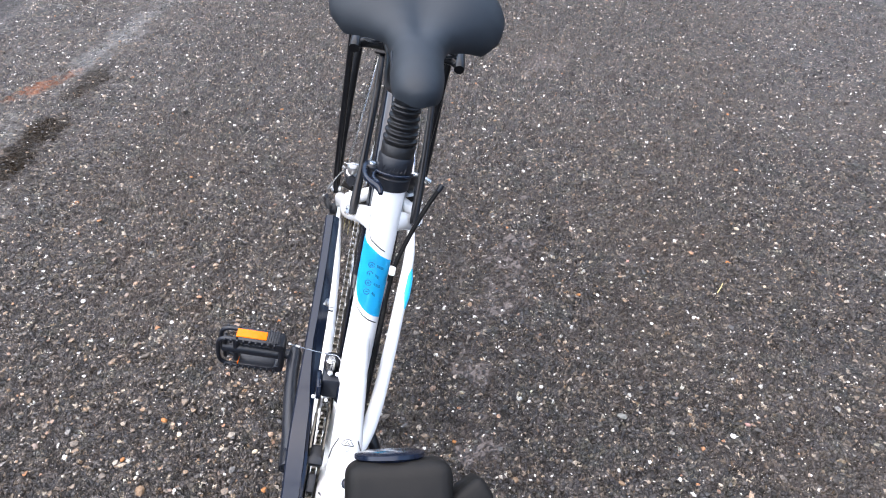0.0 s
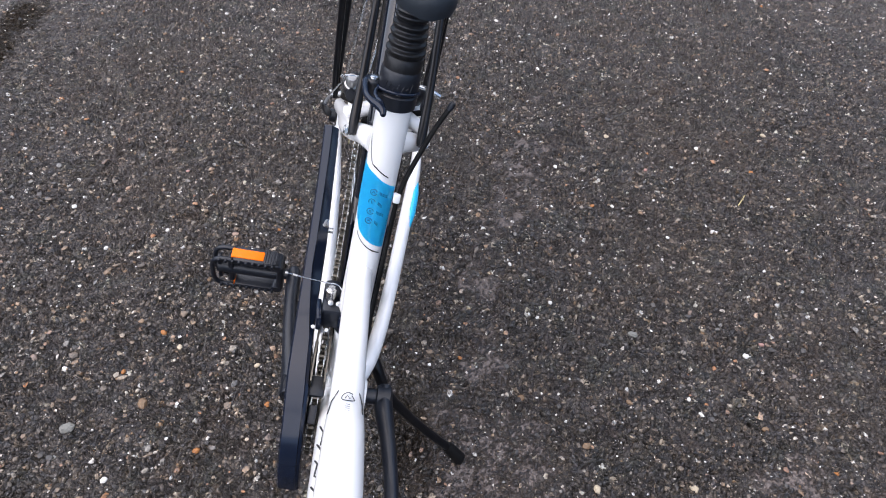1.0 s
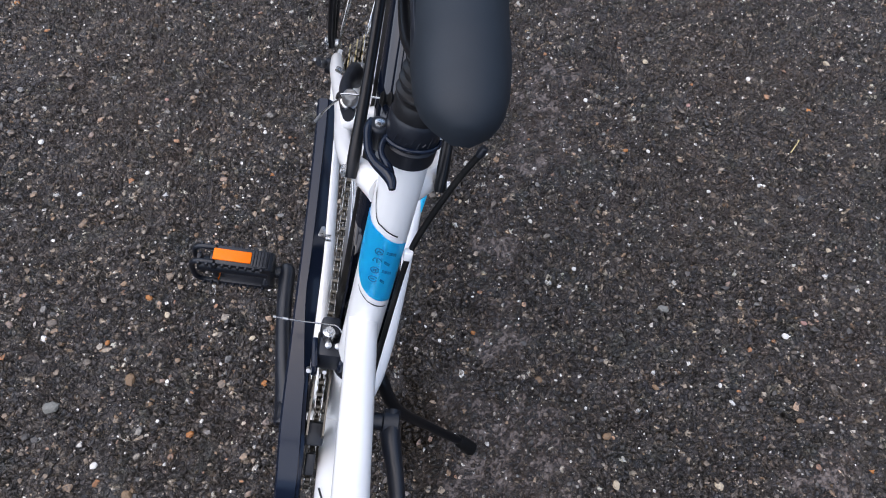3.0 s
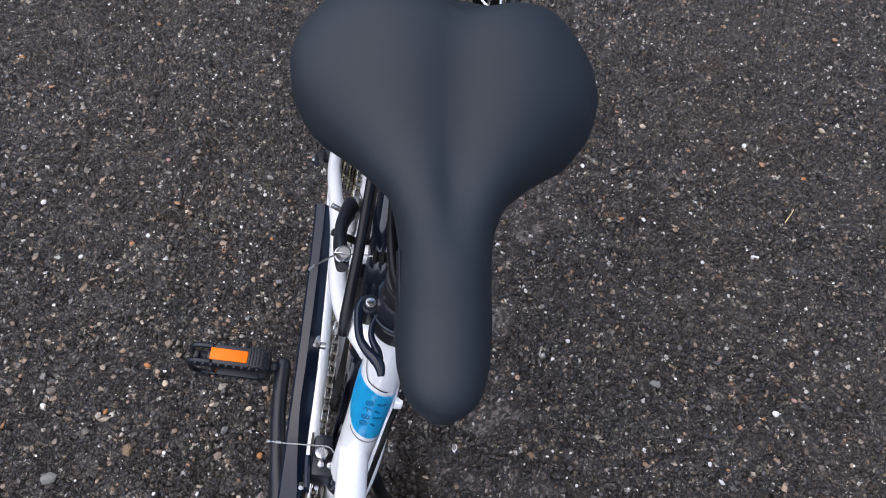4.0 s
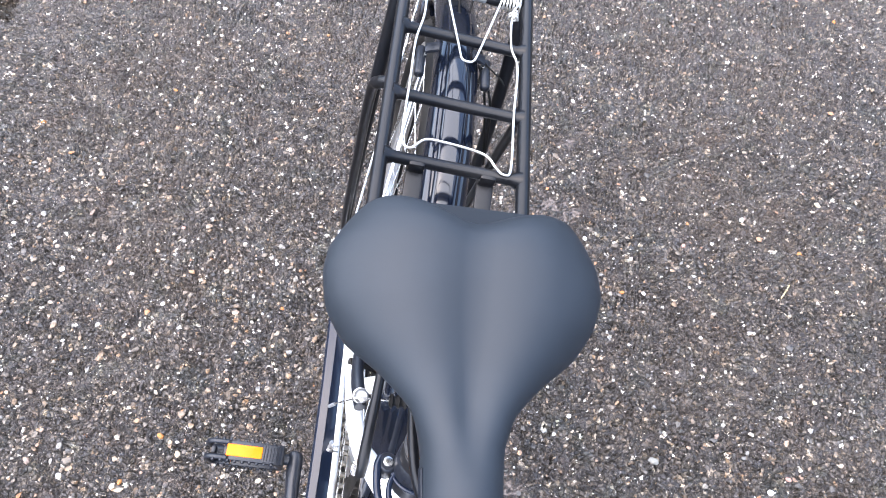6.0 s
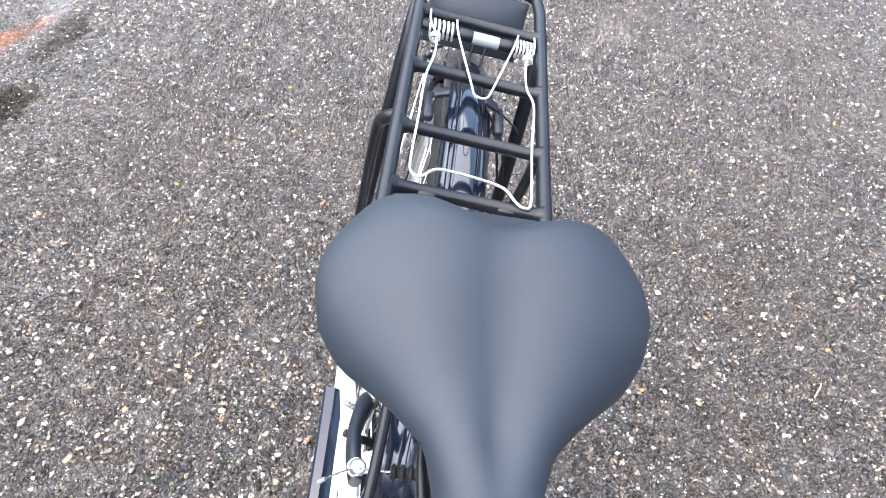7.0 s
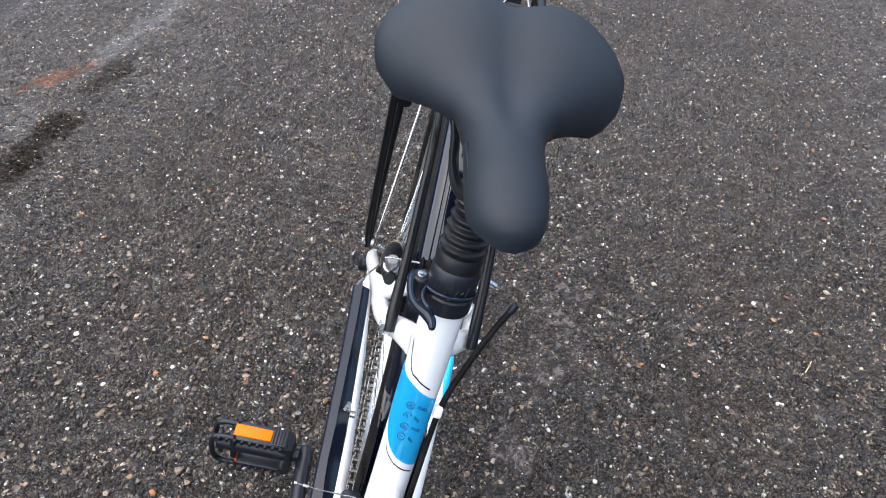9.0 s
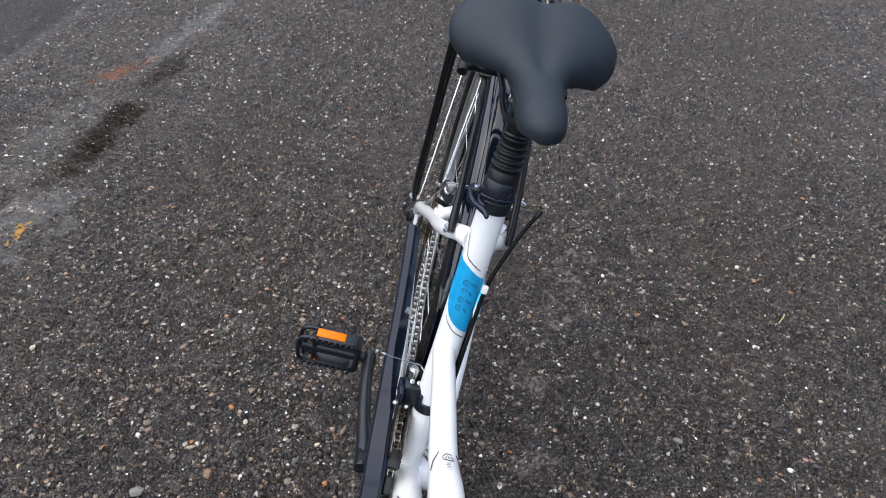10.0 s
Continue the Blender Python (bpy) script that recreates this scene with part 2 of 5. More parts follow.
def sweep(bm, points, r, n=12, caps=True, squash=None, closed=False):
    """A round bar along the points; r is one radius or a list; squash = (axis, factor) flattens its section along an axis."""
    pts = [Vector(p) for p in points]
    radii = lerp_list(r, len(pts)) if isinstance(r, (list, tuple)) else [r] * len(pts)
    rings, side = [], None
    count = len(pts)
    for i, p in enumerate(pts):
        if closed:
            t = pts[(i + 1) % count] - pts[i - 1]
        else:
            t = pts[min(i + 1, count - 1)] - pts[max(i - 1, 0)]
        t.normalize()
        if side is None:
            side = t.cross(X if abs(t.x) < 0.8 else Z).normalized()
        side = (side - t * side.dot(t)).normalized()
        up = t.cross(side)
        ring = []
        for k in range(n):
            a = 2 * math.pi * k / n
            o = (side * math.cos(a) + up * math.sin(a)) * radii[i]
            if squash:
                o -= squash[0] * (o.dot(squash[0]) * (1 - squash[1]))
            ring.append(bm.verts.new(p + o))
        rings.append(ring)
    for i in range(count if closed else count - 1):
        a, b = rings[i], rings[(i + 1) % count]
        for k in range(n):
            bm.faces.new((a[k], a[(k + 1) % n], b[(k + 1) % n], b[k]))
    if caps and not closed:
        bm.faces.new(rings[0][::-1])
        bm.faces.new(rings[-1])
    return bm


def lathe(bm, a, b, profile, n=24, hole=False):
    """A turned body round the line from a to b; profile: (share of the way, radius)."""
    a, b = Vector(a), Vector(b)
    t = (b - a).normalized()
    s = t.cross(X if abs(t.x) < 0.8 else Z).normalized()
    u = t.cross(s)
    rings = []
    for f, r in profile:
        c = a.lerp(b, f)
        rings.append([bm.verts.new(c + (s * math.cos(2 * math.pi * k / n) + u * math.sin(2 * math.pi * k / n)) * r) for k in range(n)])
    for p, q in zip(rings, rings[1:]):
        for k in range(n):
            bm.faces.new((p[k], p[(k + 1) % n], q[(k + 1) % n], q[k]))
    if hole:
        for k in range(n):
            p, q = rings[-1], rings[0]
            bm.faces.new((p[k], p[(k + 1) % n], q[(k + 1) % n], q[k]))
    else:
        bm.faces.new(rings[0][::-1])
        bm.faces.new(rings[-1])
    return bm


def rod(bm, a, b, r, n=12, chamfer=0.12):
    d = (Vector(b) - Vector(a)).length
    c = min(chamfer * r / d, 0.3)
    return lathe(bm, a, b, [(0, r * 0.86), (c, r), (1 - c, r), (1, r * 0.86)], n)


def block(bm, m, sx, sy, sz, bevel=0.002, seg=2):
    """A box with rounded edges, sx by sy by sz, at the pose m."""
    made = bmesh.ops.create_cube(bm, size=1.0, matrix=m @ Matrix.Diagonal((sx, sy, sz, 1)))
    edges = list({e for v in made["verts"] for e in v.link_edges})
    if bevel:
        bmesh.ops.bevel(bm, geom=edges, offset=bevel, segments=seg, affect="EDGES", profile=0.5)
    return bm


def slab(bm, outline, m, thick, bevel=0.0):
    """A flat plate of the outline (x, y), thick along z, at the pose m."""
    low = [bm.verts.new(m @ V(x, y, -thick / 2)) for x, y in outline]
    top = [bm.verts.new(m @ V(x, y, thick / 2)) for x, y in outline]
    f = [bm.faces.new(low[::-1]), bm.faces.new(top)]
    n = len(outline)
    for k in range(n):
        f.append(bm.faces.new((low[k], low[(k + 1) % n], top[(k + 1) % n], top[k])))
    if bevel:
        edges = list(set(f[0].edges) | set(f[1].edges))
        bmesh.ops.bevel(bm, geom=edges, offset=bevel, segments=2, affect="EDGES", profile=0.5)
    return bm


def ribbon(bm, path, section, side=X):
    """A closed section (across, up) drawn along a path; across follows the axis side."""
    pts = [Vector(p) for p in path]
    rings = []
    for i, p in enumerate(pts):
        t = (pts[min(i + 1, len(pts) - 1)] - pts[max(i - 1, 0)]).normalized()
        up = t.cross(side).normalized()
        if up.z < -0.2 and abs(up.y) < 0.9:
            up = -up
        sec = section(i / (len(pts) - 1)) if callable(section) else section
        rings.append([bm.verts.new(p + side * x + up * z) for x, z in sec])
    n = len(rings[0])
    for a, b in zip(rings, rings[1:]):
        for k in range(n):
            bm.faces.new((a[k], a[(k + 1) % n], b[(k + 1) % n], b[k]))
    bm.faces.new(rings[0][::-1])
    bm.faces.new(rings[-1])
    return bm


def part(name, bm, material, parent, label="", sharp=38):
    """Links a bmesh as one mesh object under a thing or a part."""
    bmesh.ops.recalc_face_normals(bm, faces=bm.faces)
    me = bpy.data.meshes.new(name)
    bm.to_mesh(me)
    bm.free()
    me.materials.append(material)
    for p in me.polygons:
        p.use_smooth = True
    me.set_sharp_from_angle(angle=radians(sharp))
    ob = new(name, me)
    ob.parent = parent
    if label:
        ob["label"] = label
    return ob


def again(ob, m, parent=None):
    """The same part once more, at the pose m, on the same mesh."""
    c = ob.copy()
    scene.collection.objects.link(c)
    c.parent = parent or ob.parent
    c.matrix_basis = m
    return c


def B():
    return bmesh.new()


# ---- the yard: asphalt with its stones in relief ----
def lattice(ix, iy, salt):
    """A repeatable random number for each cell of a lattice."""
    h = (ix.astype(np.int64) * 374761393 + iy.astype(np.int64) * 668265263 + salt * 974634777) & 0x7FFFFFFF
    h = ((h ^ (h >> 13)) * 1274126177) & 0x7FFFFFFF
    return ((h ^ (h >> 16)) & 0xFFFFFF) / float(0xFFFFFF)


def soft(x, y, size, salt):
    """Smooth value noise."""
    fx, fy = x / size, y / size
    ix, iy = np.floor(fx), np.floor(fy)
    tx, ty = fx - ix, fy - iy
    tx, ty = tx * tx * (3 - 2 * tx), ty * ty * (3 - 2 * ty)
    a, b = lattice(ix, iy, salt), lattice(ix + 1, iy, salt)
    c, d = lattice(ix, iy + 1, salt), lattice(ix + 1, iy + 1, salt)
    return (a * (1 - tx) + b * tx) * (1 - ty) + (c * (1 - tx) + d * tx) * ty


def step(v, lo, hi):
    t = np.clip((v - lo) / (hi - lo), 0, 1)
    return t * t * (3 - 2 * t)


def stones_at(x, y, size, salt):
    """Nearest stone of a packed layer: its random tone, how far inside it (0 at the joint), the offset from its middle."""
    fx, fy = x / size, y / size
    ix, iy = np.floor(fx), np.floor(fy)
    best = np.full(x.shape, 9.0)
    second = np.full(x.shape, 9.0)
    tone = np.zeros(x.shape)
    ox, oy = np.zeros(x.shape), np.zeros(x.shape)
    for dx in (-1, 0, 1):
        for dy in (-1, 0, 1):
            cx, cy = ix + dx, iy + dy
            px = fx - cx - lattice(cx, cy, salt) * 0.9
            py = fy - cy - lattice(cx, cy, salt + 1) * 0.9
            turn = lattice(cx, cy, salt + 2) * 3.14
            long = 0.8 + 0.45 * lattice(cx, cy, salt + 3)
            a = px * np.cos(turn) + py * np.sin(turn)
            b = py * np.cos(turn) - px * np.sin(turn)
            d = np.sqrt((a / long) ** 2 + (b * long) ** 2)
            near = d < best
            second = np.where(near, best, np.minimum(second, d))
            best = np.where(near, d, best)
            tone = np.where(near, lattice(cx, cy, salt + 4), tone)
            ox, oy = np.where(near, px, ox), np.where(near, py, oy)
    return tone, second - best, ox, oy


def blot(x, y, cx, cy, rx, ry, turn, lo=0.55, hi=1.1):
    """An uneven patch on the ground, 1 in its middle."""
    a = radians(turn)
    u = ((x - cx) * math.cos(a) + (y - cy) * math.sin(a)) / rx
    v = ((y - cy) * math.cos(a) - (x - cx) * math.sin(a)) / ry
    d = np.sqrt(u * u + v * v) + 1.5 * (0.55 * soft(x, y, 0.06, 71) + 0.45 * soft(x, y, 0.019, 72) - 0.5)
    return 1 - step(d, lo, hi)


def asphalt_at(x, y):
    """Height and make-up of the asphalt at the places x, y."""
    x, y = x + 0.004 * (soft(x, y, 0.007, 61) - 0.5), y + 0.004 * (soft(x, y, 0.007, 62) - 0.5)
    t1, e1, ox, oy = stones_at(x, y, 0.0115, 11)
    t2, e2, px, py = stones_at(x, y, 0.0062, 31)
    coarse = step(soft(x, y, 0.020, 51), 0.36, 0.46)
    tone = np.where(coarse > 0.5, t1, t2)
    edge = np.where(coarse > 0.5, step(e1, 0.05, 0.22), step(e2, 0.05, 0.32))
    tilt = np.where(coarse > 0.5, (t1 * 7 % 1 - 0.5) * ox + (t1 * 13 % 1 - 0.5) * oy, (t2 * 7 % 1 - 0.5) * px)
    rise = np.where(coarse > 0.5, 0.0020 + 0.0022 * (t1 * 29 % 1), 0.0014 + 0.0013 * (t2 * 29 % 1))
    h = edge * rise * 3.1 + tilt * 0.0058 * edge + 0.0022 * (soft(x, y, 0.0045, 41) - 0.5)
    fill = 0.0052 * step(0.5 * soft(x, y, 0.034, 91) + 0.5 * soft(x, y, 0.009, 92), 0.36, 0.80) + 0.0010 * (soft(x, y, 0.0032, 93) - 0.5)
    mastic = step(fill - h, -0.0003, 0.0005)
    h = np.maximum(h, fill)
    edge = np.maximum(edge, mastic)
    silt = np.maximum.reduce([blot(x, y, 0.19, 0.52, 0.13, 0.16, 0, 0.6, 1.2), blot(x, y, 0.18, 0.73, 0.06, 0.11, 0, 0.4, 1.2), blot(x, y, 0.82, 0.48, 0.14, 0.11, 0, 0.4, 1.2), blot(x, y, 0.23, 1.22, 0.09, 0.28, -8, 0.4, 1.2), blot(x, y, 0.16, 0.92, 0.05, 0.14, 0, 0.4, 1.2), blot(x, y, 0.70, 0.56, 0.10, 0.08, 30), blot(x, y, 0.36, 2.30, 0.10, 0.10, 0)])
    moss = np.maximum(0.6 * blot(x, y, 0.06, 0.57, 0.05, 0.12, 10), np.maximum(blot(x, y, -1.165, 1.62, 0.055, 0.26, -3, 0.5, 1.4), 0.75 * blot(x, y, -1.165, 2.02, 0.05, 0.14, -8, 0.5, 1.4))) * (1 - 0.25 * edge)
    film = np.maximum.reduce([blot(x, y, -1.14, 1.20, 0.11, 0.15, 12, 0.6, 1.2), blot(x, y, -1.205, 2.35, 0.06, 0.42, -5, 0.5, 1.3), 0.7 * blot(x, y, -1.30, 1.55, 0.11, 0.34, 0, 0.4, 1.2)])
    rust = blot(x, y, -1.30, 1.975, 0.030, 0.115, -34, 0.6, 1.4)
    level = 0.0064 * silt + 0.0078 * film
    cover = np.maximum(silt, film) * step(level - h, -0.0004, 0.0006)
    h = np.maximum(h, level * (0.9 + 0.2 * soft(x, y, 0.012, 81)))
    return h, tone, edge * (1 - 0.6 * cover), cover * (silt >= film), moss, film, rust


def spaced(lo, hi, fine_lo, fine_hi, d0, d1):
    """Grid lines, d0 apart between fine_lo and fine_hi and growing to d1 at the rims."""
    mid = list(np.arange(fine_lo, fine_hi, d0))
    v, d = mid[-1], d0
    while v < hi:
        d = min(d * 1.012, d1)
        v += d
        mid.append(v)
    v, d, low = mid[0], d0, []
    while v > lo:
        d = min(d * 1.012, d1)
        v -= d
        low.append(v)
    return np.array(low[::-1] + mid)


gx, gy = spaced(-1.75, 1.85, -0.75, 0.95, 0.0024, 0.007), spaced(0.28, 3.5, 0.38, 1.55, 0.0024, 0.008)
mx, my = np.meshgrid(gx, gy)
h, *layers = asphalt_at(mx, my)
rim = np.minimum.reduce([step(mx, gx[0], gx[0] + 0.1), 1 - step(mx, gx[-1] - 0.1, gx[-1]), step(my, gy[0], gy[0] + 0.03), 1 - step(my, gy[-1] - 0.1, gy[-1])])
h = h * rim
ny, nx = mx.shape
FAR = 240.0
outer = [(-FAR, -FAR, 0), (gx[0], -FAR, 0), (gx[-1], -FAR, 0), (FAR, -FAR, 0), (-FAR, gy[0], 0), (FAR, gy[0], 0), (-FAR, gy[-1], 0), (FAR, gy[-1], 0), (-FAR, FAR, 0), (gx[0], FAR, 0), (gx[-1], FAR, 0), (FAR, FAR, 0)]
co = np.concatenate([np.stack([mx, my, h], -1).reshape(-1, 3), np.array(outer)])
idx = np.arange(ny * nx).reshape(ny, nx)
quads = np.stack([idx[:-1, :-1], idx[:-1, 1:], idx[1:, 1:], idx[1:, :-1]], -1).reshape(-1, 4)
o, sw, se, nw, ne = ny * nx, int(idx[0, 0]), int(idx[0, -1]), int(idx[-1, 0]), int(idx[-1, -1])
rims = np.array([(o, o + 1, sw, o + 4), (o + 1, o + 2, se, sw), (o + 2, o + 3, o + 5, se), (o + 4, sw, nw, o + 6), (se, o + 5, o + 7, ne), (o + 6, nw, o + 9, o + 8), (nw, ne, o + 10, o + 9), (ne, o + 7, o + 11, o + 10)])
quads = np.concatenate([quads, rims]).astype(np.int32)
me = bpy.data.meshes.new("ground")
me.vertices.add(len(co))
me.vertices.foreach_set("co", co.astype(np.float32).ravel())
me.loops.add(quads.size)
me.loops.foreach_set("vertex_index", quads.ravel())
me.polygons.add(len(quads))
me.polygons.foreach_set("loop_start", np.arange(0, quads.size, 4, dtype=np.int32))
me.polygons.foreach_set("use_smooth", np.ones(len(quads), dtype=bool))
me.update(calc_edges=True)
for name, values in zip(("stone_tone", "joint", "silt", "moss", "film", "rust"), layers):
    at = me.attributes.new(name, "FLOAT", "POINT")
    # flat outer ground gets the relief's average self-shade as colour, through joint
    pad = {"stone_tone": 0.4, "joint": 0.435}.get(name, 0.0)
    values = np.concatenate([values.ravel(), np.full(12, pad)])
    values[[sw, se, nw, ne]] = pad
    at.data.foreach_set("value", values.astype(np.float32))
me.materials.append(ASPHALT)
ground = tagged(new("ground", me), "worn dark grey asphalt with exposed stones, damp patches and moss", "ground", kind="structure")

# added plain dark walls, far outside the view, that darken horizon light and reflections
for name, m, length in (("wall_north", pose(0, 11.0, 0), 20.4), ("wall_south", pose(0, -9.0, 0), 20.4), ("wall_west", pose(-10.0, 1.0, 0, 0, 0, 90), 19.6), ("wall_east", pose(10.0, 1.0, 0, 0, 0, 90), 19.6)):
    bm = B()
    block(bm, m @ Matrix.Translation((0, 0, 1.5)), length, 0.24, 3.0, 0.01)
    block(bm, m @ Matrix.Translation((0, 0, 3.03)), length, 0.32, 0.06, 0.01)
    tagged(part(name, bm, SKY_BLOCK, None), "added plain dark wall out of view that darkens horizon reflections", "wall", kind="structure")

# ---- the bicycle: built upright, then leaned on its stand ----
LEAN_DEG, TURN_DEG = 11.6, 3.07
bicycle = new("bicycle")
bicycle.matrix_world = pose(-0.0463, 0, 0, 0, 0, TURN_DEG) @ pose(0, 0, 0, 0, LEAN_DEG, 0)
tagged(bicycle, "white and blue step-through city bicycle leaning on its kickstand", "bicycle")
AXLE = V(0, 0.982, 0.345)
BB = V(0, 0.520, 0.285)
SEAT_TOP = V(0.004, 0.626, 0.699)
ST = (SEAT_TOP - BB).normalized()


def seat_line(w):
    """The point of the seat tube's axis at the height w."""
    return BB + ST * ((w - BB.z) / ST.z)


# frame
bm = B()
sweep(bm, [BB, seat_line(0.45), seat_line(0.50), SEAT_TOP], [0.0182, 0.0176, 0.0172, 0.0168], 28)
lathe(bm, BB - X * 0.037, BB + X * 0.037, [(0, 0.0195), (0.04, 0.0215), (0.96, 0.0215), (1, 0.0195)], 28)
frame_ob = part("frame", bm, WHITE, bicycle, "white painted welded alloy frame")
TT0, TT1 = V(0, 0.572, 0.492), V(0, 0.072, 0.694)
bm = B()
sweep(bm, curve([TT0, V(0, 0.50, 0.524), V(0, 0.41, 0.560), V(0, 0.362, 0.583), V(0, 0.322, 0.610), V(0, 0.25, 0.646), V(0, 0.16, 0.674), TT1], 5), [0.0142, 0.0140, 0.0141, 0.0146, 0.0160, 0.0172, 0.0175, 0.018], 26)
part("top_tube", bm, WHITE, frame_ob)
bm = B()
sweep(bm, curve([V(0, 0.510, 0.292), V(0, 0.43, 0.362), V(0, 0.30, 0.478), V(0, 0.135, 0.605), V(0, 0.055, 0.640)], 5), [0.0195, 0.0192, 0.0195, 0.0200, 0.021], 26)
part("down_tube", bm, WHITE, frame_ob)
bm = B()
lathe(bm, (0, 0.029, 0.575), (0, 0.087, 0.745), [(0, 0.021), (0.08, 0.0225), (0.14, 0.0195), (0.86, 0.0195), (0.92, 0.0225), (1, 0.021)], 24)
part("head_tube", bm, WHITE, frame_ob)
for sx in (-1, 1):
    # the stays on each side, and the dropout plate
    bm = B()
    off = 0.006 if sx > 0 else 0.001
    sweep(bm, curve([(sx * 0.008, 0.620, 0.640), (sx * 0.022 + off * 0.5, 0.636, 0.632), (sx * 0.034 + off * 0.6, 0.658, 0.613), (sx * 0.042 + off, 0.700, 0.582), (sx * 0.047 + off, 0.775, 0.530), (sx * 0.060 + off, 0.890, 0.446), (sx * 0.063 + off, 0.950, 0.398), (sx * 0.0635 + off, 0.966, 0.372)], 6),
          [0.0132, 0.0104, 0.0088, 0.0090, 0.0092, 0.0090, 0.0082, 0.0070], 16, squash=(X, 0.9))
    part("seat_stay", bm, WHITE, frame_ob)
    bm = B()
    if sx > 0:
        run, radii = [(0.022, 0.535, 0.288), (0.039, 0.580, 0.290), (0.052, 0.660, 0.302), (0.067, 0.820, 0.326), (0.0725, 0.900, 0.337), (0.072, 0.955, 0.343)], [0.0130, 0.0132, 0.0124, 0.0120, 0.0110, 0.0080]
    else:
        run, radii = [(-0.020, 0.535, 0.288), (-0.030, 0.580, 0.290), (-0.036, 0.660, 0.302), (-0.047, 0.820, 0.326), (-0.055, 0.900, 0.337), (-0.060, 0.955, 0.343)], [0.0130, 0.0128, 0.0115, 0.0105, 0.0095, 0.0080]
    sweep(bm, curve(run, 6), radii, 16, squash=(X, 0.82))
    part("chain_stay", bm, WHITE, frame_ob)
    bm = B()
    plate = [(-0.035, -0.004), (-0.022, -0.014), (0.0, -0.022), (0.014, -0.016), (0.016, 0.006), (0.006, 0.030), (-0.010, 0.036), (-0.024, 0.022)]
    slab(bm, plate, Matrix(((0, 0, 1, sx * 0.0645 + 0.004), (1, 0, 0, AXLE.y), (0, 1, 0, AXLE.z), (0, 0, 0, 1))), 0.007, 0.0012)
    part("dropout", bm, WHITE, frame_ob)
    bm = B()
    rod(bm, (sx * 0.036, 0.762, 0.551), (sx * 0.036, 0.774, 0.581), 0.0075, 14)
    block(bm, Matrix.Translation((sx * 0.040, 0.757, 0.553)) @ Matrix.Rotation(radians(-35), 4, "X"), 0.016, 0.030, 0.014, 0.003)
    part("brake_boss", bm, WHITE, frame_ob)
bm = B()
sweep(bm, curve([(-0.043, 0.715, 0.585), (0, 0.722, 0.600), (0.043, 0.715, 0.585)], 5), 0.0085, 12)
part("stay_bridge", bm, WHITE, frame_ob)


# decals on the seat tube: a shell a little proud of the tube, across = turn round the tube from its front
def on_seat_tube(turn, w, lift=0.0007):
    c = seat_line(w)
    front = (-Y - ST * (-Y).dot(ST)).normalized()
    return c + (front * math.cos(turn) + X * math.sin(turn)) * (0.0170 + lift)


def tube_patch(bm, lo, hi, turns, lift=0.0005, thick=0.0004):
    n = 22
    rows = []
    for k in range(n + 1):
        a = turns[0] + (turns[1] - turns[0]) * k / n
        rows.append([bm.verts.new(on_seat_tube(a, lo(a) + (hi(a) - lo(a)) * j / 8, lift)) for j in range(9)])
    for p, q in zip(rows, rows[1:]):
        for j in range(8):
            bm.faces.new((p[j], q[j], q[j + 1], p[j + 1]))
    bmesh.ops.solidify(bm, geom=bm.faces[:], thickness=-thick)
    return bm


def band_hi(a):
    return 0.6175 - 0.0110 * a - 0.0020 * math.cos(a * 1.3) - 0.006 * min(max(-a - 0.4, 0.0), 1.0)


def band_lo(a):
    return float(np.interp(a, [-1.9, -1.5, -1.1, -0.7, -0.2, 0.3, 0.8, 1.2], [0.592, 0.578, 0.562, 0.5505, 0.5425, 0.5370, 0.5325, 0.5295]))


part("decal", tube_patch(B(), band_lo, band_hi, (-1.75, 1.15)), BLUE, frame_ob, "bright blue decal with small printed icons")
part("pinstripe", tube_patch(B(), lambda a: band_hi(a) + 0.0065 + 0.060 * max(-a - 0.55, 0) ** 2, lambda a: band_hi(a) + 0.0080 + 0.068 * max(-a - 0.55, 0) ** 2, (-1.15, 0.42), 0.0004), INK, frame_ob, "thin black line")
part("pinstripe", tube_patch(B(), lambda a: band_lo(a) - 0.0085, lambda a: band_lo(a) - 0.0070, (-0.9, 0.9), 0.0004), INK, frame_ob)


def on_tube_strokes(bm, strokes, r=0.00045, lift=0.0010):
    for s in strokes:
        sweep(bm, [on_seat_tube(a, w, lift) for a, w in s], r, 6)
    return bm


for k in range(4):
    wc = 0.6005 - 0.0113 * k
    ring = [(-0.24 + 0.19 * math.cos(t), wc + 0.0034 * math.sin(t)) for t in np.linspace(0.3, 6.0 if k != 1 else 3.6, 18)]
    inner = [[(-0.32, wc - 0.0012), (-0.24, wc + 0.0012), (-0.15, wc - 0.0010)], [(-0.28, wc + 0.0014), (-0.22, wc - 0.0018)], [(-0.29, wc - 0.0015), (-0.29, wc + 0.0010), (-0.19, wc + 0.0010), (-0.19, wc - 0.0015)],
             [(-0.34, wc), (-0.14, wc)]][k]
    part("icon", on_tube_strokes(B(), [ring, inner]), INKBLUE, frame_ob, "small round printed icon")
    length = (0.50, 0.26, 0.48, 0.24)[k]
    bars = [[(0.10 + length * j / 8, wc + dz - 0.004 * j / 8) for j in range(9)] for dz in (0.0010, -0.0002, -0.0014)]
    part("caption", on_tube_strokes(B(), bars, 0.0003, 0.0007), INKBLUE, frame_ob, "unreadable dark blue print")
# blue flash on the drive-side and far chain stays
bm = B()
sweep(bm, curve([(0.0680, 0.780, 0.3222), (0.0712, 0.812, 0.3268), (0.0740, 0.848, 0.3318), (0.0756, 0.890, 0.3372)], 6), [0.0050, 0.0100, 0.0096, 0.0030], 16, squash=(X, 0.83))
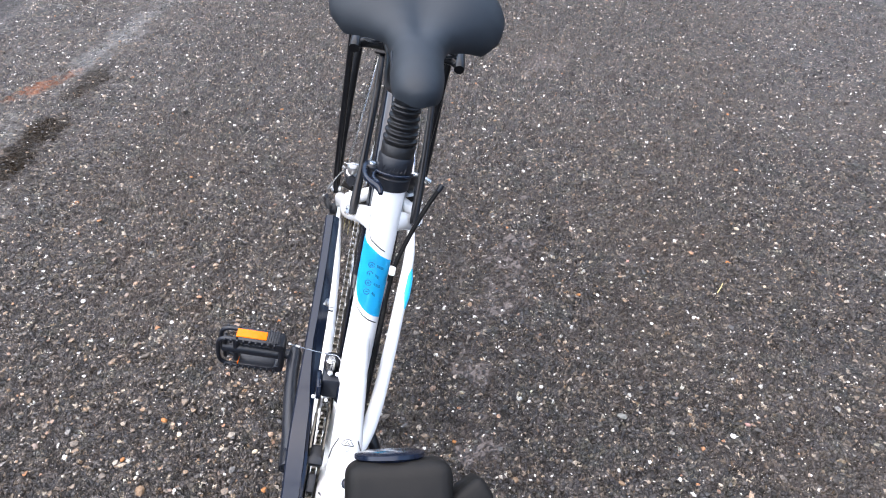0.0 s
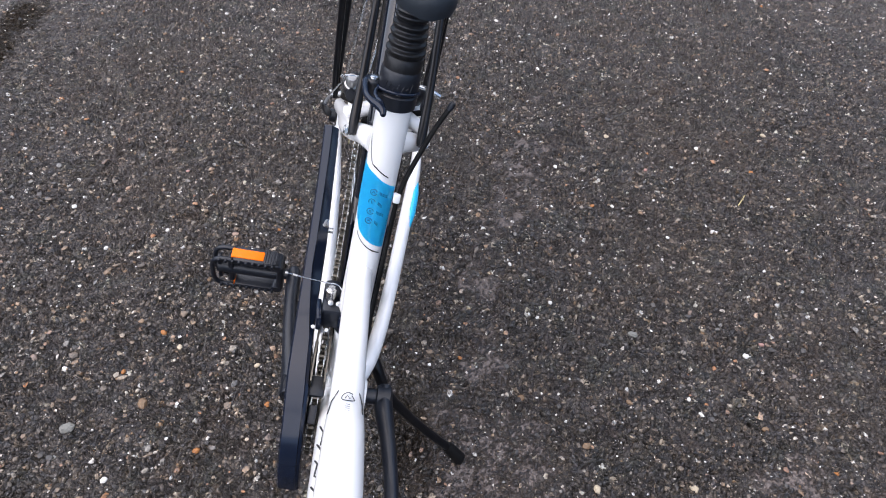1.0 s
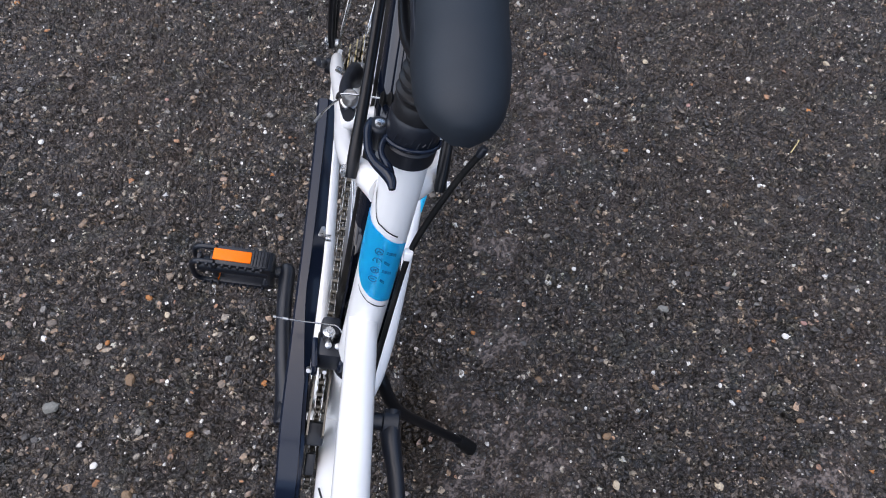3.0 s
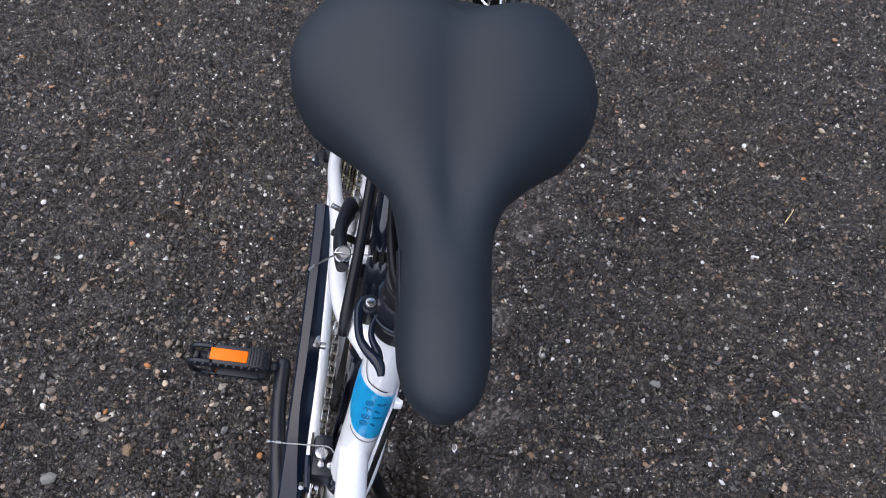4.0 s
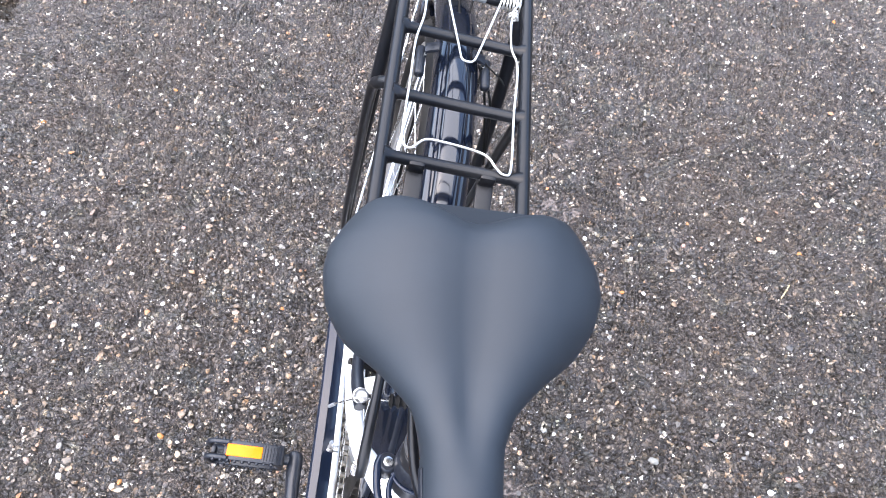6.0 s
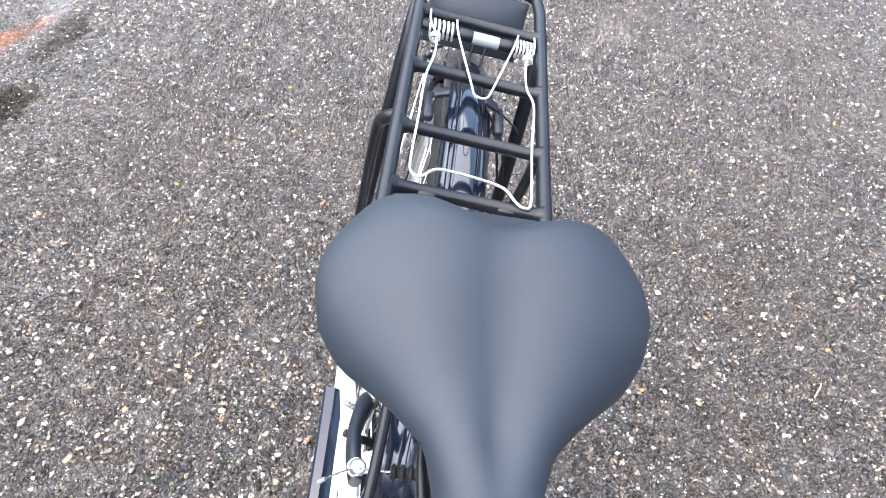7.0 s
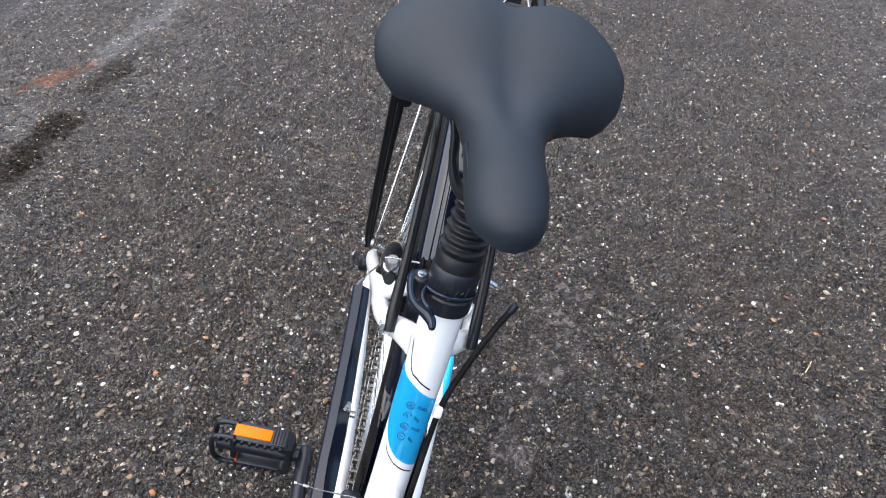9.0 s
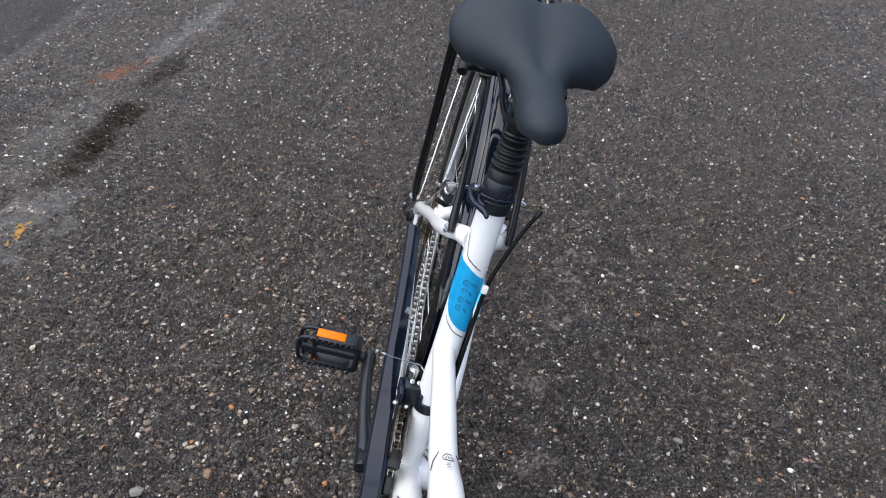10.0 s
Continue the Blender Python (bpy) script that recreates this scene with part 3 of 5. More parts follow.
part("decal", bm, BLUE, frame_ob, "bright blue flash on the chain stay")


# prints on the top tube and the down tube
def on_tube(a, b, r, turn, f, lift=0.0006):
    a, b = Vector(a), Vector(b)
    t = (b - a).normalized()
    up = (Z - t * Z.dot(t)).normalized()
    return a.lerp(b, f) + (up * math.cos(turn) + X * math.sin(turn)) * (r + lift)


TA, TB = V(0, 0.366, 0.5815), V(0, 0.300, 0.6235)


def print_on(a, b, r, strokes, width, material, name, label):
    bm = B()
    for s in strokes:
        sweep(bm, [on_tube(a, b, r, turn, f) for turn, f in s], width, 6)
    part(name, bm, material, frame_ob, label)


print_on(TA, TB, 0.0150, [[(0.02 + 0.36 * math.cos(t) * (1 + 0.2 * math.sin(t)), 0.16 + 0.075 * math.sin(t)) for t in np.linspace(0.7, 5.4, 20)], [(0.34, 0.20), (0.18, 0.13), (0.08, 0.20), (-0.04, 0.13), (-0.16, 0.19)]], 0.0004, INK, "emblem", "small curled black emblem")
print_on(TA, TB, 0.0152, [[(-0.14 + 0.03 * (-1) ** k, 0.30 + 0.036 * k), (0.10, 0.30 + 0.036 * k)] for k in range(5)], 0.00035, LOGO, "caption", "tiny unreadable grey print")
print_on(TA, TB, 0.0150, [[(-0.55, 0.02), (-0.95, 0.16), (-1.18, 0.32)], [(0.62, 0.02), (0.85, 0.16), (0.95, 0.32)]], 0.0005, INK, "pinstripe", "thin black line")
DA, DB = V(0, 0.43, 0.362), V(0, 0.30, 0.478)
print_on(DA, DB, 0.0196, [[(-0.9, 0.06), (-0.62, 0.18), (-0.70, 0.34)], [(-0.60, 0.18), (-0.55, 0.27)], [(-0.95, 0.30), (-0.60, 0.42)], [(-0.95, 0.50), (-0.75, 0.56), (-0.85, 0.68), (-0.60, 0.74)], [(-0.98, 0.78), (-0.62, 0.88)]], 0.0010, INK, "lettering", "large dark angular lettering strokes")
# cable housing along the seat tube with its white clip
bm = B()
sweep(bm, curve([(0.024, 0.520, 0.320), (0.022, 0.545, 0.440), (0.0225, 0.572, 0.530), (0.0230, 0.584, 0.572), (0.0245, 0.592, 0.5975), (0.0305, 0.603, 0.622), (0.0445, 0.621, 0.661), (0.0575, 0.634, 0.688)], 6), 0.0026, 10)
cable_housing = part("cable_housing", bm, RUBBER, bicycle, "black cable housing ending in the open")
bm = B()
lathe(bm, (0.0562, 0.6325, 0.6850), (0.0592, 0.6360, 0.6920), [(0, 0.0030), (0.5, 0.0036), (1, 0.0030)], 12)
part("end_cap", bm, PLASTIC, cable_housing)
bm = B()
block(bm, Matrix.Translation((0.0228, 0.589, 0.5965)) @ Matrix.Rotation(radians(-14), 4, "X"), 0.0075, 0.007, 0.0105, 0.0018)
part("cable_clip", bm, WHITE, frame_ob, "white plastic cable clip")
bm = B()
rod(bm, (0.016, 0.522, 0.335), (0.024, 0.512, 0.340), 0.0060, 12)
part("cable_stop", bm, STEEL, frame_ob)

# seat clamp with its lever, seat post and bellows
bm = B()
lathe(bm, seat_line(0.687), seat_line(0.724), [(0, 0.0174), (0.03, 0.0190), (0.36, 0.0194), (0.40, 0.0180), (0.44, 0.0190), (0.94, 0.0188), (0.97, 0.0180), (1, 0.0176)], 40)
for k in range(7):
    a = -0.75 + 0.22 * k
    sweep(bm, [on_seat_tube(a, 0.708 + 0.0015 * (k % 2), 0.0019), on_seat_tube(a + 0.10, 0.715 - 0.0018 * (k % 3), 0.0018)], 0.0006, 6)
seat_clamp = part("seat_clamp", bm, PLASTIC, bicycle, "black seat clamp collar with a quick-release lever")
CLAMP_UP = (ST * 0.5 + Z * 0.5).normalized()
bm = B()
lathe(bm, V(-0.0190, 0.6290, 0.7085) - CLAMP_UP * 0.020, V(-0.0190, 0.6290, 0.7085), [(0, 0.0068), (0.1, 0.0080), (0.86, 0.0080), (0.95, 0.0074), (1, 0.0062)], 24)
block(bm, pose(-0.0125, 0.629, 0.698, 14, 0, 0), 0.014, 0.013, 0.018, 0.003)
part("lever_pivot", bm, PLASTIC, seat_clamp)
bm = B()
lathe(bm, V(-0.0190, 0.6290, 0.7085) - CLAMP_UP * 0.001, V(-0.0190, 0.6290, 0.7085) + CLAMP_UP * 0.0016, [(0, 0.0040), (0.55, 0.0040), (0.85, 0.0036), (1, 0.0024)], 20)
part("bolt", bm, STEEL, seat_clamp, "round steel bolt head")
bm = B()
sweep(bm, curve([(-0.0240, 0.6325, 0.7045), (-0.0262, 0.6255, 0.7060), (-0.0258, 0.6140, 0.7075), (-0.0236, 0.6030, 0.7090), (-0.0186, 0.5950, 0.7100), (-0.0115, 0.5890, 0.7105), (-0.0078, 0.5835, 0.7105), (-0.0066, 0.5780, 0.7095)], 6), [0.0034, 0.0034, 0.0030, 0.0029, 0.0032, 0.0042, 0.0036, 0.0022], 12)
sweep(bm, curve([(-0.0125, 0.6275, 0.7050), (-0.0128, 0.6215, 0.7060), (-0.0158, 0.6140, 0.7070), (-0.0160, 0.6060, 0.7080), (-0.0138, 0.6000, 0.7090), (-0.0110, 0.5950, 0.7100), (-0.0090, 0.5890, 0.7105)], 5), [0.0026, 0.0024, 0.0022, 0.0022, 0.0024, 0.0030, 0.0030], 10)
part("clamp_lever", bm, GUARD, seat_clamp, "forked black clamp lever with a curved tip")
bm = B()
sweep(bm, [on_seat_tube(a, 0.7035 + 0.003 * math.cos(a), 0.0030) for a in np.linspace(-1.25, 1.5, 24)], 0.0016, 10)
part("clamp_band", bm, GUARD, seat_clamp, "raised black band round the collar")
bm = B()
sweep(bm, [seat_line(0.60), seat_line(0.812)], 0.0136, 24)
seat_post = part("seat_post", bm, RACK, bicycle, "black suspension seat post")
bm = B()
prof = [(0.0, 0.0176), (0.20, 0.0178), (0.215, 0.0172), (0.225, 0.0172)]
for k in range(5):
    f = 0.235 + 0.145 * k
    r = 0.0184 - 0.0007 * k
    prof += [(f, r - 0.0026), (f + 0.030, r - 0.0012), (f + 0.075, r), (f + 0.098, r - 0.0003), (f + 0.125, r - 0.0030)]
lathe(bm, seat_line(0.724), seat_line(0.776), prof + [(0.97, 0.0150), (1.0, 0.0142)], 40)
part("bellows", bm, BELLOWS, seat_post, "ribbed black rubber bellows")
bm = B()
block(bm, Matrix.Translation(seat_line(0.808)), 0.030, 0.034, 0.014, 0.005)
rod(bm, seat_line(0.808) + X * -0.020, seat_line(0.808) + X * 0.020, 0.0055)
part("saddle_clamp", bm, STEEL, seat_post)


# ---- saddle ----
def saddle_mesh():
    bm = B()
    keys = np.array([0.0, 0.02, 0.05, 0.10, 0.18, 0.28, 0.38, 0.46, 0.54, 0.62, 0.70, 0.78, 0.85, 0.91, 0.96, 0.99, 1.0])
    half = np.array([0.0043, 0.0133, 0.0184, 0.0220, 0.0238, 0.0239, 0.0245, 0.0313, 0.0505, 0.0749, 0.0887, 0.0929, 0.0908, 0.0821, 0.0714, 0.0590, 0.0481])
    top = np.array([0.8509, 0.8573, 0.8610, 0.8632, 0.8651, 0.8631, 0.8619, 0.8621, 0.8637, 0.8673, 0.8722, 0.8763, 0.8783, 0.8771, 0.8708, 0.8612, 0.8533])
    drop = np.array([0.0060, 0.0117, 0.0183, 0.0241, 0.0277, 0.0277, 0.0243, 0.0232, 0.0329, 0.0452, 0.0456, 0.0421, 0.0432, 0.0393, 0.0248, 0.0142, 0.0097])
    rows, n, count = [], 28, 64
    for i in range(count + 1):
        s = (i / count)
        s = s * s * (3 - 2 * s) * 0.35 + s * 0.65
        hw, tp, dr = (float(np.interp(s, keys, a)) for a in (half, top, drop))
        row = []
        for k in range(n + 1):
            c = k / n * 2 - 1
            phi = c * math.pi / 2
            x = hw * math.copysign(abs(math.sin(phi)) ** 0.969, c)
            z = tp - dr * (1 - abs(math.cos(phi)) ** 0.85)
            wing = min(max((s - 0.42) / 0.2, 0), 1)
            z += wing * 0.004 * math.sin(min(abs(x) / 0.09, 1) * math.pi) ** 2
            groove = min(max((s - 0.30) / 0.15, 0), 1)
            z -= groove * (0.0042 * math.exp(-(x / 0.0150) ** 2) + 0.0034 * math.exp(-(x / 0.0062) ** 2))
            v = 0.520 + 0.252 * s
            tail = max((s - 0.78) / 0.22, 0)
            v -= 0.0150 * tail * math.exp(-(x / 0.034) ** 2)
            row.append(bm.verts.new((x + 0.0005 + 0.002 * s, v, z)))
        # turned-in lower lip
        for c in (1, -1):
            e = row[-1] if c == 1 else row[0]
            lip = bm.verts.new((e.co.x * 0.93, e.co.y, e.co.z - 0.004))
            row = row + [lip] if c == 1 else [lip] + row
        rows.append(row)
    for p, q in zip(rows, rows[1:]):
        for k in range(len(p) - 1):
            bm.faces.new((p[k], p[k + 1], q[k + 1], q[k]))
    for row in (rows[0][::-1], rows[-1]):
        bm.faces.new(row)
    for _ in range(3):
        bmesh.ops.smooth_vert(bm, verts=[v for v in bm.verts if not v.is_boundary], factor=0.4, use_axis_x=True, use_axis_y=True, use_axis_z=True)
    bmesh.ops.transform(bm, matrix=SADDLE_SET, verts=bm.verts[:])
    return bm


SADDLE_SET = pose(0.0006, 0.6514, 0.8541) @ Matrix.Rotation(radians(2.63), 4, "Z") @ Matrix.Rotation(radians(-0.11), 4, "X") @ Matrix.Rotation(radians(-1.14), 4, "Y") @ pose(0, -0.65, -0.85)
saddle = part("saddle", saddle_mesh(), SADDLE, bicycle, "wide padded saddle in matt black vinyl", sharp=70)
bm = B()
outline = []
for s in np.linspace(0.14, 0.97, 26):
    outline.append((float(np.interp(s, [0, 0.1, 0.4, 0.5, 0.62, 0.78, 0.9, 1], [0.006, 0.010, 0.024, 0.030, 0.045, 0.070, 0.070, 0.045])), 0.522 + 0.252 * s))
outline = outline + [(-x, y) for x, y in reversed(outline)]
slab(bm, outline, SADDLE_SET @ Matrix.Translation((0, 0, 0.836)), 0.008, 0.002)
part("saddle_base", bm, PLASTIC, saddle, "black plastic underside")
for sx in (-1, 1):
    bm = B()
    sweep(bm, curve([(sx * 0.008, 0.580, 0.826), (sx * 0.016, 0.605, 0.812), (sx * 0.020, 0.64, 0.806), (sx * 0.022, 0.69, 0.803), (sx * 0.035, 0.735, 0.812)], 5), 0.0035, 10)
    part("saddle_rail", bm, RACK, saddle)
    bm = B()
    sweep(bm, [(sx * 0.040 + 0.010 * math.cos(a), 0.728 + 0.010 * math.sin(a), 0.795 + 0.018 * a / 18.8) for a in np.linspace(0, 18.8, 60)], 0.0016, 6)
    part("saddle_spring", bm, PLASTIC, saddle)
bm = B()
block(bm, SADDLE_SET @ pose(-0.0222, 0.584, 0.8440, 0, -72, 3), 0.0035, 0.038, 0.0016, 0.0005)
part("side_badge", bm, PLASTIC, saddle, "narrow raised badge on the saddle's flank")

# ---- wheels ----
def ring_points(c, r, n, u=0.0):
    return [c + V(u, r * math.cos(2 * math.pi * k / n), r * math.sin(2 * math.pi * k / n)) for k in range(n)]


def ring_body(bm, c, section, n=72):
    """A ring round the wheel's axle; section: closed list of (across, radius)."""
    rings = []
    for k in range(n):
        a = 2 * math.pi * k / n
        rings.append([bm.verts.new(c + V(u, r * math.cos(a), r * math.sin(a))) for u, r in section])
    m = len(section)
    for k in range(n):
        p, q = rings[k], rings[(k + 1) % n]
        for j in range(m):
            bm.faces.new((p[j], p[(j + 1) % m], q[(j + 1) % m], q[j]))
    return bm


def wheel(name, centre, label, spread):
    bm = ring_body(B(), centre, [(-0.0125, 0.3105), (-0.0125, 0.2985), (-0.008, 0.2930), (0.008, 0.2930), (0.0125, 0.2985), (0.0125, 0.3105), (0.0100, 0.3105), (0.0085, 0.3040), (-0.0085, 0.3040), (-0.0100, 0.3105)])
    rim = part(name, bm, ALLOY, bicycle, label)
    sec = [(0.0205 * math.sin(a), 0.3265 + 0.0195 * math.cos(a)) for a in np.linspace(-2.5, 2.5, 18)]
    part("tyre", ring_body(B(), centre, [(float(x), float(y)) for x, y in sec], 84), RUBBER, rim, "black tyre with a fine tread")
    bm = B()
    for k in range(96):
        a = 2 * math.pi * k / 96
        for u in (-0.012, -0.004, 0.004, 0.012):
            rr = 0.3462 - 0.004 * abs(u / 0.012) ** 2
            block(bm, Matrix.Translation(centre) @ Matrix.Rotation(a + 0.02 * u / 0.004, 4, "X") @ Matrix.Translation((u, 0, rr)), 0.0055, 0.013, 0.0022, 0)
    tagged(part("tread", bm, RUBBER, rim), kind="stuff")
    bm = B()
    lathe(bm, centre - X * 0.060, centre + X * 0.060, [(0, 0.008), (0.06, 0.010), (0.12, 0.0215), (0.18, 0.0215), (0.22, 0.014), (0.78, 0.014), (0.82, 0.0215), (0.88, 0.0215), (0.94, 0.010), (1, 0.008)], 24)
    part("hub", bm, ALLOY, rim)
    first = {}
    for k in range(36):
        sx, lean = (-1 if k % 2 else 1), (1 if (k // 2) % 2 else -1)
        kind = (sx, lean)
        turn = Matrix.Translation(centre) @ Matrix.Rotation(2 * math.pi * k / 36, 4, "X") @ Matrix.Translation(-centre)
        if kind not in first:
            bm = B()
            a = centre + V(sx * spread, 0.020 * math.sin(lean * 1.2), 0.020 * math.cos(lean * 1.2))
            rod(bm, a, centre + V(0, 0, 0.294), 0.0009, 6)
            lathe(bm, centre + V(sx * 0.0015, 0, 0.280), centre + V(0, 0, 0.2945), [(0, 0.0017), (1, 0.0021)], 8)
            first[kind] = part("spoke", bm, STEEL, rim)
            first[kind].matrix_basis = turn
        else:
            again(first[kind], turn)
    return rim


rear_wheel = wheel("rear_wheel", AXLE, "spoked rear wheel with a silver rim", 0.034)
bm = B()
rod(bm, AXLE - X * 0.078, AXLE - X * 0.066, 0.0105, 16)
rod(bm, AXLE + X * 0.066, AXLE + X * 0.078, 0.0105, 16)
rod(bm, AXLE - X * 0.072, AXLE + X * 0.072, 0.0045, 10)
skewer = part("quick_release", bm, PLASTIC, rear_wheel, "black quick-release with a silver lever")
bm = B()
sweep(bm, curve([(-0.078, 0.978, 0.352), (-0.082, 0.966, 0.366), (-0.0845, 0.944, 0.394), (-0.0830, 0.922, 0.418), (-0.0815, 0.914, 0.426)], 5), [0.0060, 0.0066, 0.0062, 0.0056, 0.0040], 12, squash=(X, 0.7))
part("skewer_lever", bm, PLASTIC, skewer, "curved black quick-release lever with a silver edge")
bm = B()
sweep(bm, curve([(-0.0868, 0.964, 0.372), (-0.0895, 0.944, 0.397), (-0.0875, 0.924, 0.419)], 5), [0.0018, 0.0024, 0.0018], 8)
part("lever_edge", bm, ALLOY, skewer, "silver edge")

# sprockets
for k, teeth in enumerate((14, 16, 18, 20, 22, 24, 28)):
    r = teeth * 0.0127 / (2 * math.pi)
    gear = []
    for j in range(teeth):
        for f, d in ((0.0, -0.0032), (0.25, -0.0026), (0.42, 0.0022), (0.58, 0.0022), (0.75, -0.0026)):
            a = 2 * math.pi * (j + f) / teeth
            gear.append(((r + d) * math.cos(a), (r + d) * math.sin(a)))
    bm = slab(B(), gear, Matrix(((0, 0, 1, -0.052 + 0.0042 * k), (1, 0, 0, AXLE.y), (0, 1, 0, AXLE.z), (0, 0, 0, 1))), 0.0019)
    part("sprocket", bm, BRASSY if k % 2 else CHAIN, rear_wheel)

# mudguard
GUARD_R = 0.384


def guard_arc(r, a0, a1, n):
    return [AXLE + V(0, r * math.cos(radians(a)), r * math.sin(radians(a))) for a in np.linspace(a0, a1, n)]


sec = [(0.0235, -0.020), (0.0230, -0.012), (0.0205, -0.0055), (0.0165, -0.0020), (0.0128, -0.0005), (0.0116, 0.0018), (0.0096, 0.0034), (0.0050, 0.0046), (0.0, 0.0050), (-0.0050, 0.0046), (-0.0096, 0.0034), (-0.0116, 0.0018), (-0.0128, -0.0005), (-0.0165, -0.0020), (-0.0205, -0.0055), (-0.0230, -0.012), (-0.0235, -0.020)]
sec = [(x + 0.005, z) for x, z in sec]
sec = sec + [(0.005 + (x - 0.005) * 0.93, z - 0.0016) for x, z in reversed(sec)]
bm = ribbon(B(), guard_arc(GUARD_R, 200, 12, 60), sec)
mudguard = part("mudguard", bm, GLOSS, bicycle, "glossy black rear mudguard", sharp=30)
for a in (84, 45):
    # stays clipped to the guard on both sides
    for sx in (-1, 1):
        p = AXLE + V(sx * 0.030, GUARD_R * math.cos(radians(a)), GUARD_R * math.sin(radians(a)))
        q = AXLE + V(sx * 0.066, -0.006, 0.012)
        bm = B()
        rod(bm, p, q, 0.0017, 8)
        part("guard_stay", bm, STEEL, mudguard, "thin steel stay")
        bm = B()
        block(bm, Matrix.Translation(p + V(sx * 0.004, -0.006, -0.006)) @ Matrix.Rotation(radians(a - 90), 4, "X"), 0.010, 0.042, 0.010, 0.004, 3)
        block(bm, Matrix.Translation(p + V(-sx * 0.006, 0.006, 0.004)) @ Matrix.Rotation(radians(a - 90), 4, "X") @ pose(0, 0, 0, 0, sx * 25, 0), 0.016, 0.013, 0.0045, 0.002)
        part("stay_clip", bm, PLASTIC, mudguard, "black plastic stay clip")
bm = B()
block(bm, Matrix.Translation((0.012, 1.055, 0.712)) @ Matrix.Rotation(radians(-12), 4, "X"), 0.022, 0.05, 0.018, 0.006)
part("rear_flap", bm, PLASTIC, mudguard)

# ---- luggage rack ----
RZ = 0.766
bm = B()
sweep(bm, curve([(-0.062, 0.770, RZ - 0.004), (-0.062, 0.80, RZ), (-0.062, 0.95, RZ), (-0.0615, 1.10, RZ + 0.001), (-0.060, 1.150, RZ + 0.002), (-0.050, 1.172, RZ + 0.002), (0, 1.178, RZ + 0.002), (0.050, 1.172, RZ + 0.002), (0.060, 1.150, RZ + 0.002), (0.0615, 1.10, RZ + 0.001), (0.062, 0.95, RZ), (0.062, 0.80, RZ), (0.062, 0.770, RZ - 0.004)], 6), 0.0062, 14)
sweep(bm, curve([(-0.062, 0.774, RZ - 0.004), (-0.058, 0.783, RZ - 0.003), (-0.04, 0.788, RZ - 0.002), (0.04, 0.788, RZ - 0.002), (0.058, 0.783, RZ - 0.003), (0.062, 0.774, RZ - 0.004)], 5), 0.0058, 12)
rack = part("luggage_rack", bm, RACK, bicycle, "satin black tubular luggage rack with a spring clip")
for v in (0.864, 0.932, 1.013, 1.100):
    bm = B()
    lathe(bm, (-0.060, v, RZ - 0.001), (0.060, v, RZ - 0.001), [(0, 0.0088), (0.03, 0.0078), (0.07, 0.0054), (0.93, 0.0054), (0.97, 0.0078), (1, 0.0088)], 14)
    part("crossbar", bm, RACK, rack)
for sx in (-1, 1):
    # rear leg, pannier loop and the front strut
    inn = 0.010 if sx > 0 else 0.0
    bm = B()
    sweep(bm, curve([(sx * 0.063, 1.110, RZ - 0.002), (sx * 0.066, 1.090, RZ - 0.030), (sx * 0.072, 1.045, 0.600), (sx * 0.074, 1.000, 0.430), (sx * 0.072, 0.985, 0.385)], 6), [0.0075, 0.0075, 0.0075, 0.0070, 0.0055], 12)
    part("rack_leg", bm, RACK, rack)
    bm = B()
    sweep(bm, curve([(sx * 0.063, 0.945, RZ - 0.004), (sx * 0.072 - inn, 0.950, RZ - 0.014), (sx * 0.077 - inn, 0.958, RZ - 0.036), (sx * 0.077 - inn, 0.970, 0.62), (sx * 0.075 - inn, 0.980, 0.44), (sx * 0.072, 0.982, 0.385)], 6), [0.0060, 0.0060, 0.0052, 0.0050, 0.0050, 0.0050], 12)
    part("rack_loop", bm, RACK, rack)
    bm = B()
    block(bm, pose(sx * 0.031, 0.838, RZ - 0.016, 16, 0, 0), 0.015, 0.058, 0.0035, 0.001)
    block(bm, pose(sx * 0.031, 0.862, RZ - 0.004, 0, 0, 0), 0.015, 0.010, 0.014, 0.003)
    part("rack_bracket", bm, RACK, rack, "flat black bracket under the front crossbar")
    bm = B()
    off = 0.0045 if sx < 0 else 0.006
    low = -0.0315 if sx < 0 else 0.038
    sweep(bm, curve([(low, 0.628, 0.636), (low, 0.642, 0.646), (sx * 0.034 + off, 0.700, 0.676), (sx * 0.033 + off, 0.780, 0.718), (sx * 0.031, 0.830, 0.746)], 5), [0.0042, 0.0050, 0.0042, 0.0042, 0.0042], 12)
    part("rack_strut", bm, RACK, rack)
    bm = B()
    rod(bm, (low - sx * 0.003, 0.632, 0.636), (low + sx * 0.009, 0.633, 0.636), 0.0042, 12)
    rod(bm, (low + sx * 0.004, 0.633, 0.636), (low + sx * 0.008, 0.633, 0.636), 0.0058, 6)
    part("strut_bolt", bm, STEEL, rack, "zinc bolt")
    bm = B()
    rod(bm, (sx * 0.060, 0.984, 0.390), (sx * 0.082, 0.984, 0.390), 0.0050, 10)
    rod(bm, (sx * 0.075, 0.984, 0.390), (sx * 0.080, 0.984, 0.390), 0.0075, 6)
    part("eyelet_bolt", bm, STEEL, rack)
bm = B()
rod(bm, (-0.058, 1.078, RZ - 0.002), (0.058, 1.078, RZ - 0.002), 0.0050, 14)
spring_clip = part("spring_clip", bm, RACK, rack, "sprung wire clip with coil springs")
bm = B()
lathe(bm, (-0.020, 1.078, RZ - 0.002), (0.034, 1.078, RZ - 0.002), [(0, 0.0056), (0.03, 0.0062), (0.22, 0.0062), (0.24, 0.0057), (0.80, 0.0057), (0.82, 0.0062), (0.97, 0.0062), (1, 0.0056)], 18)
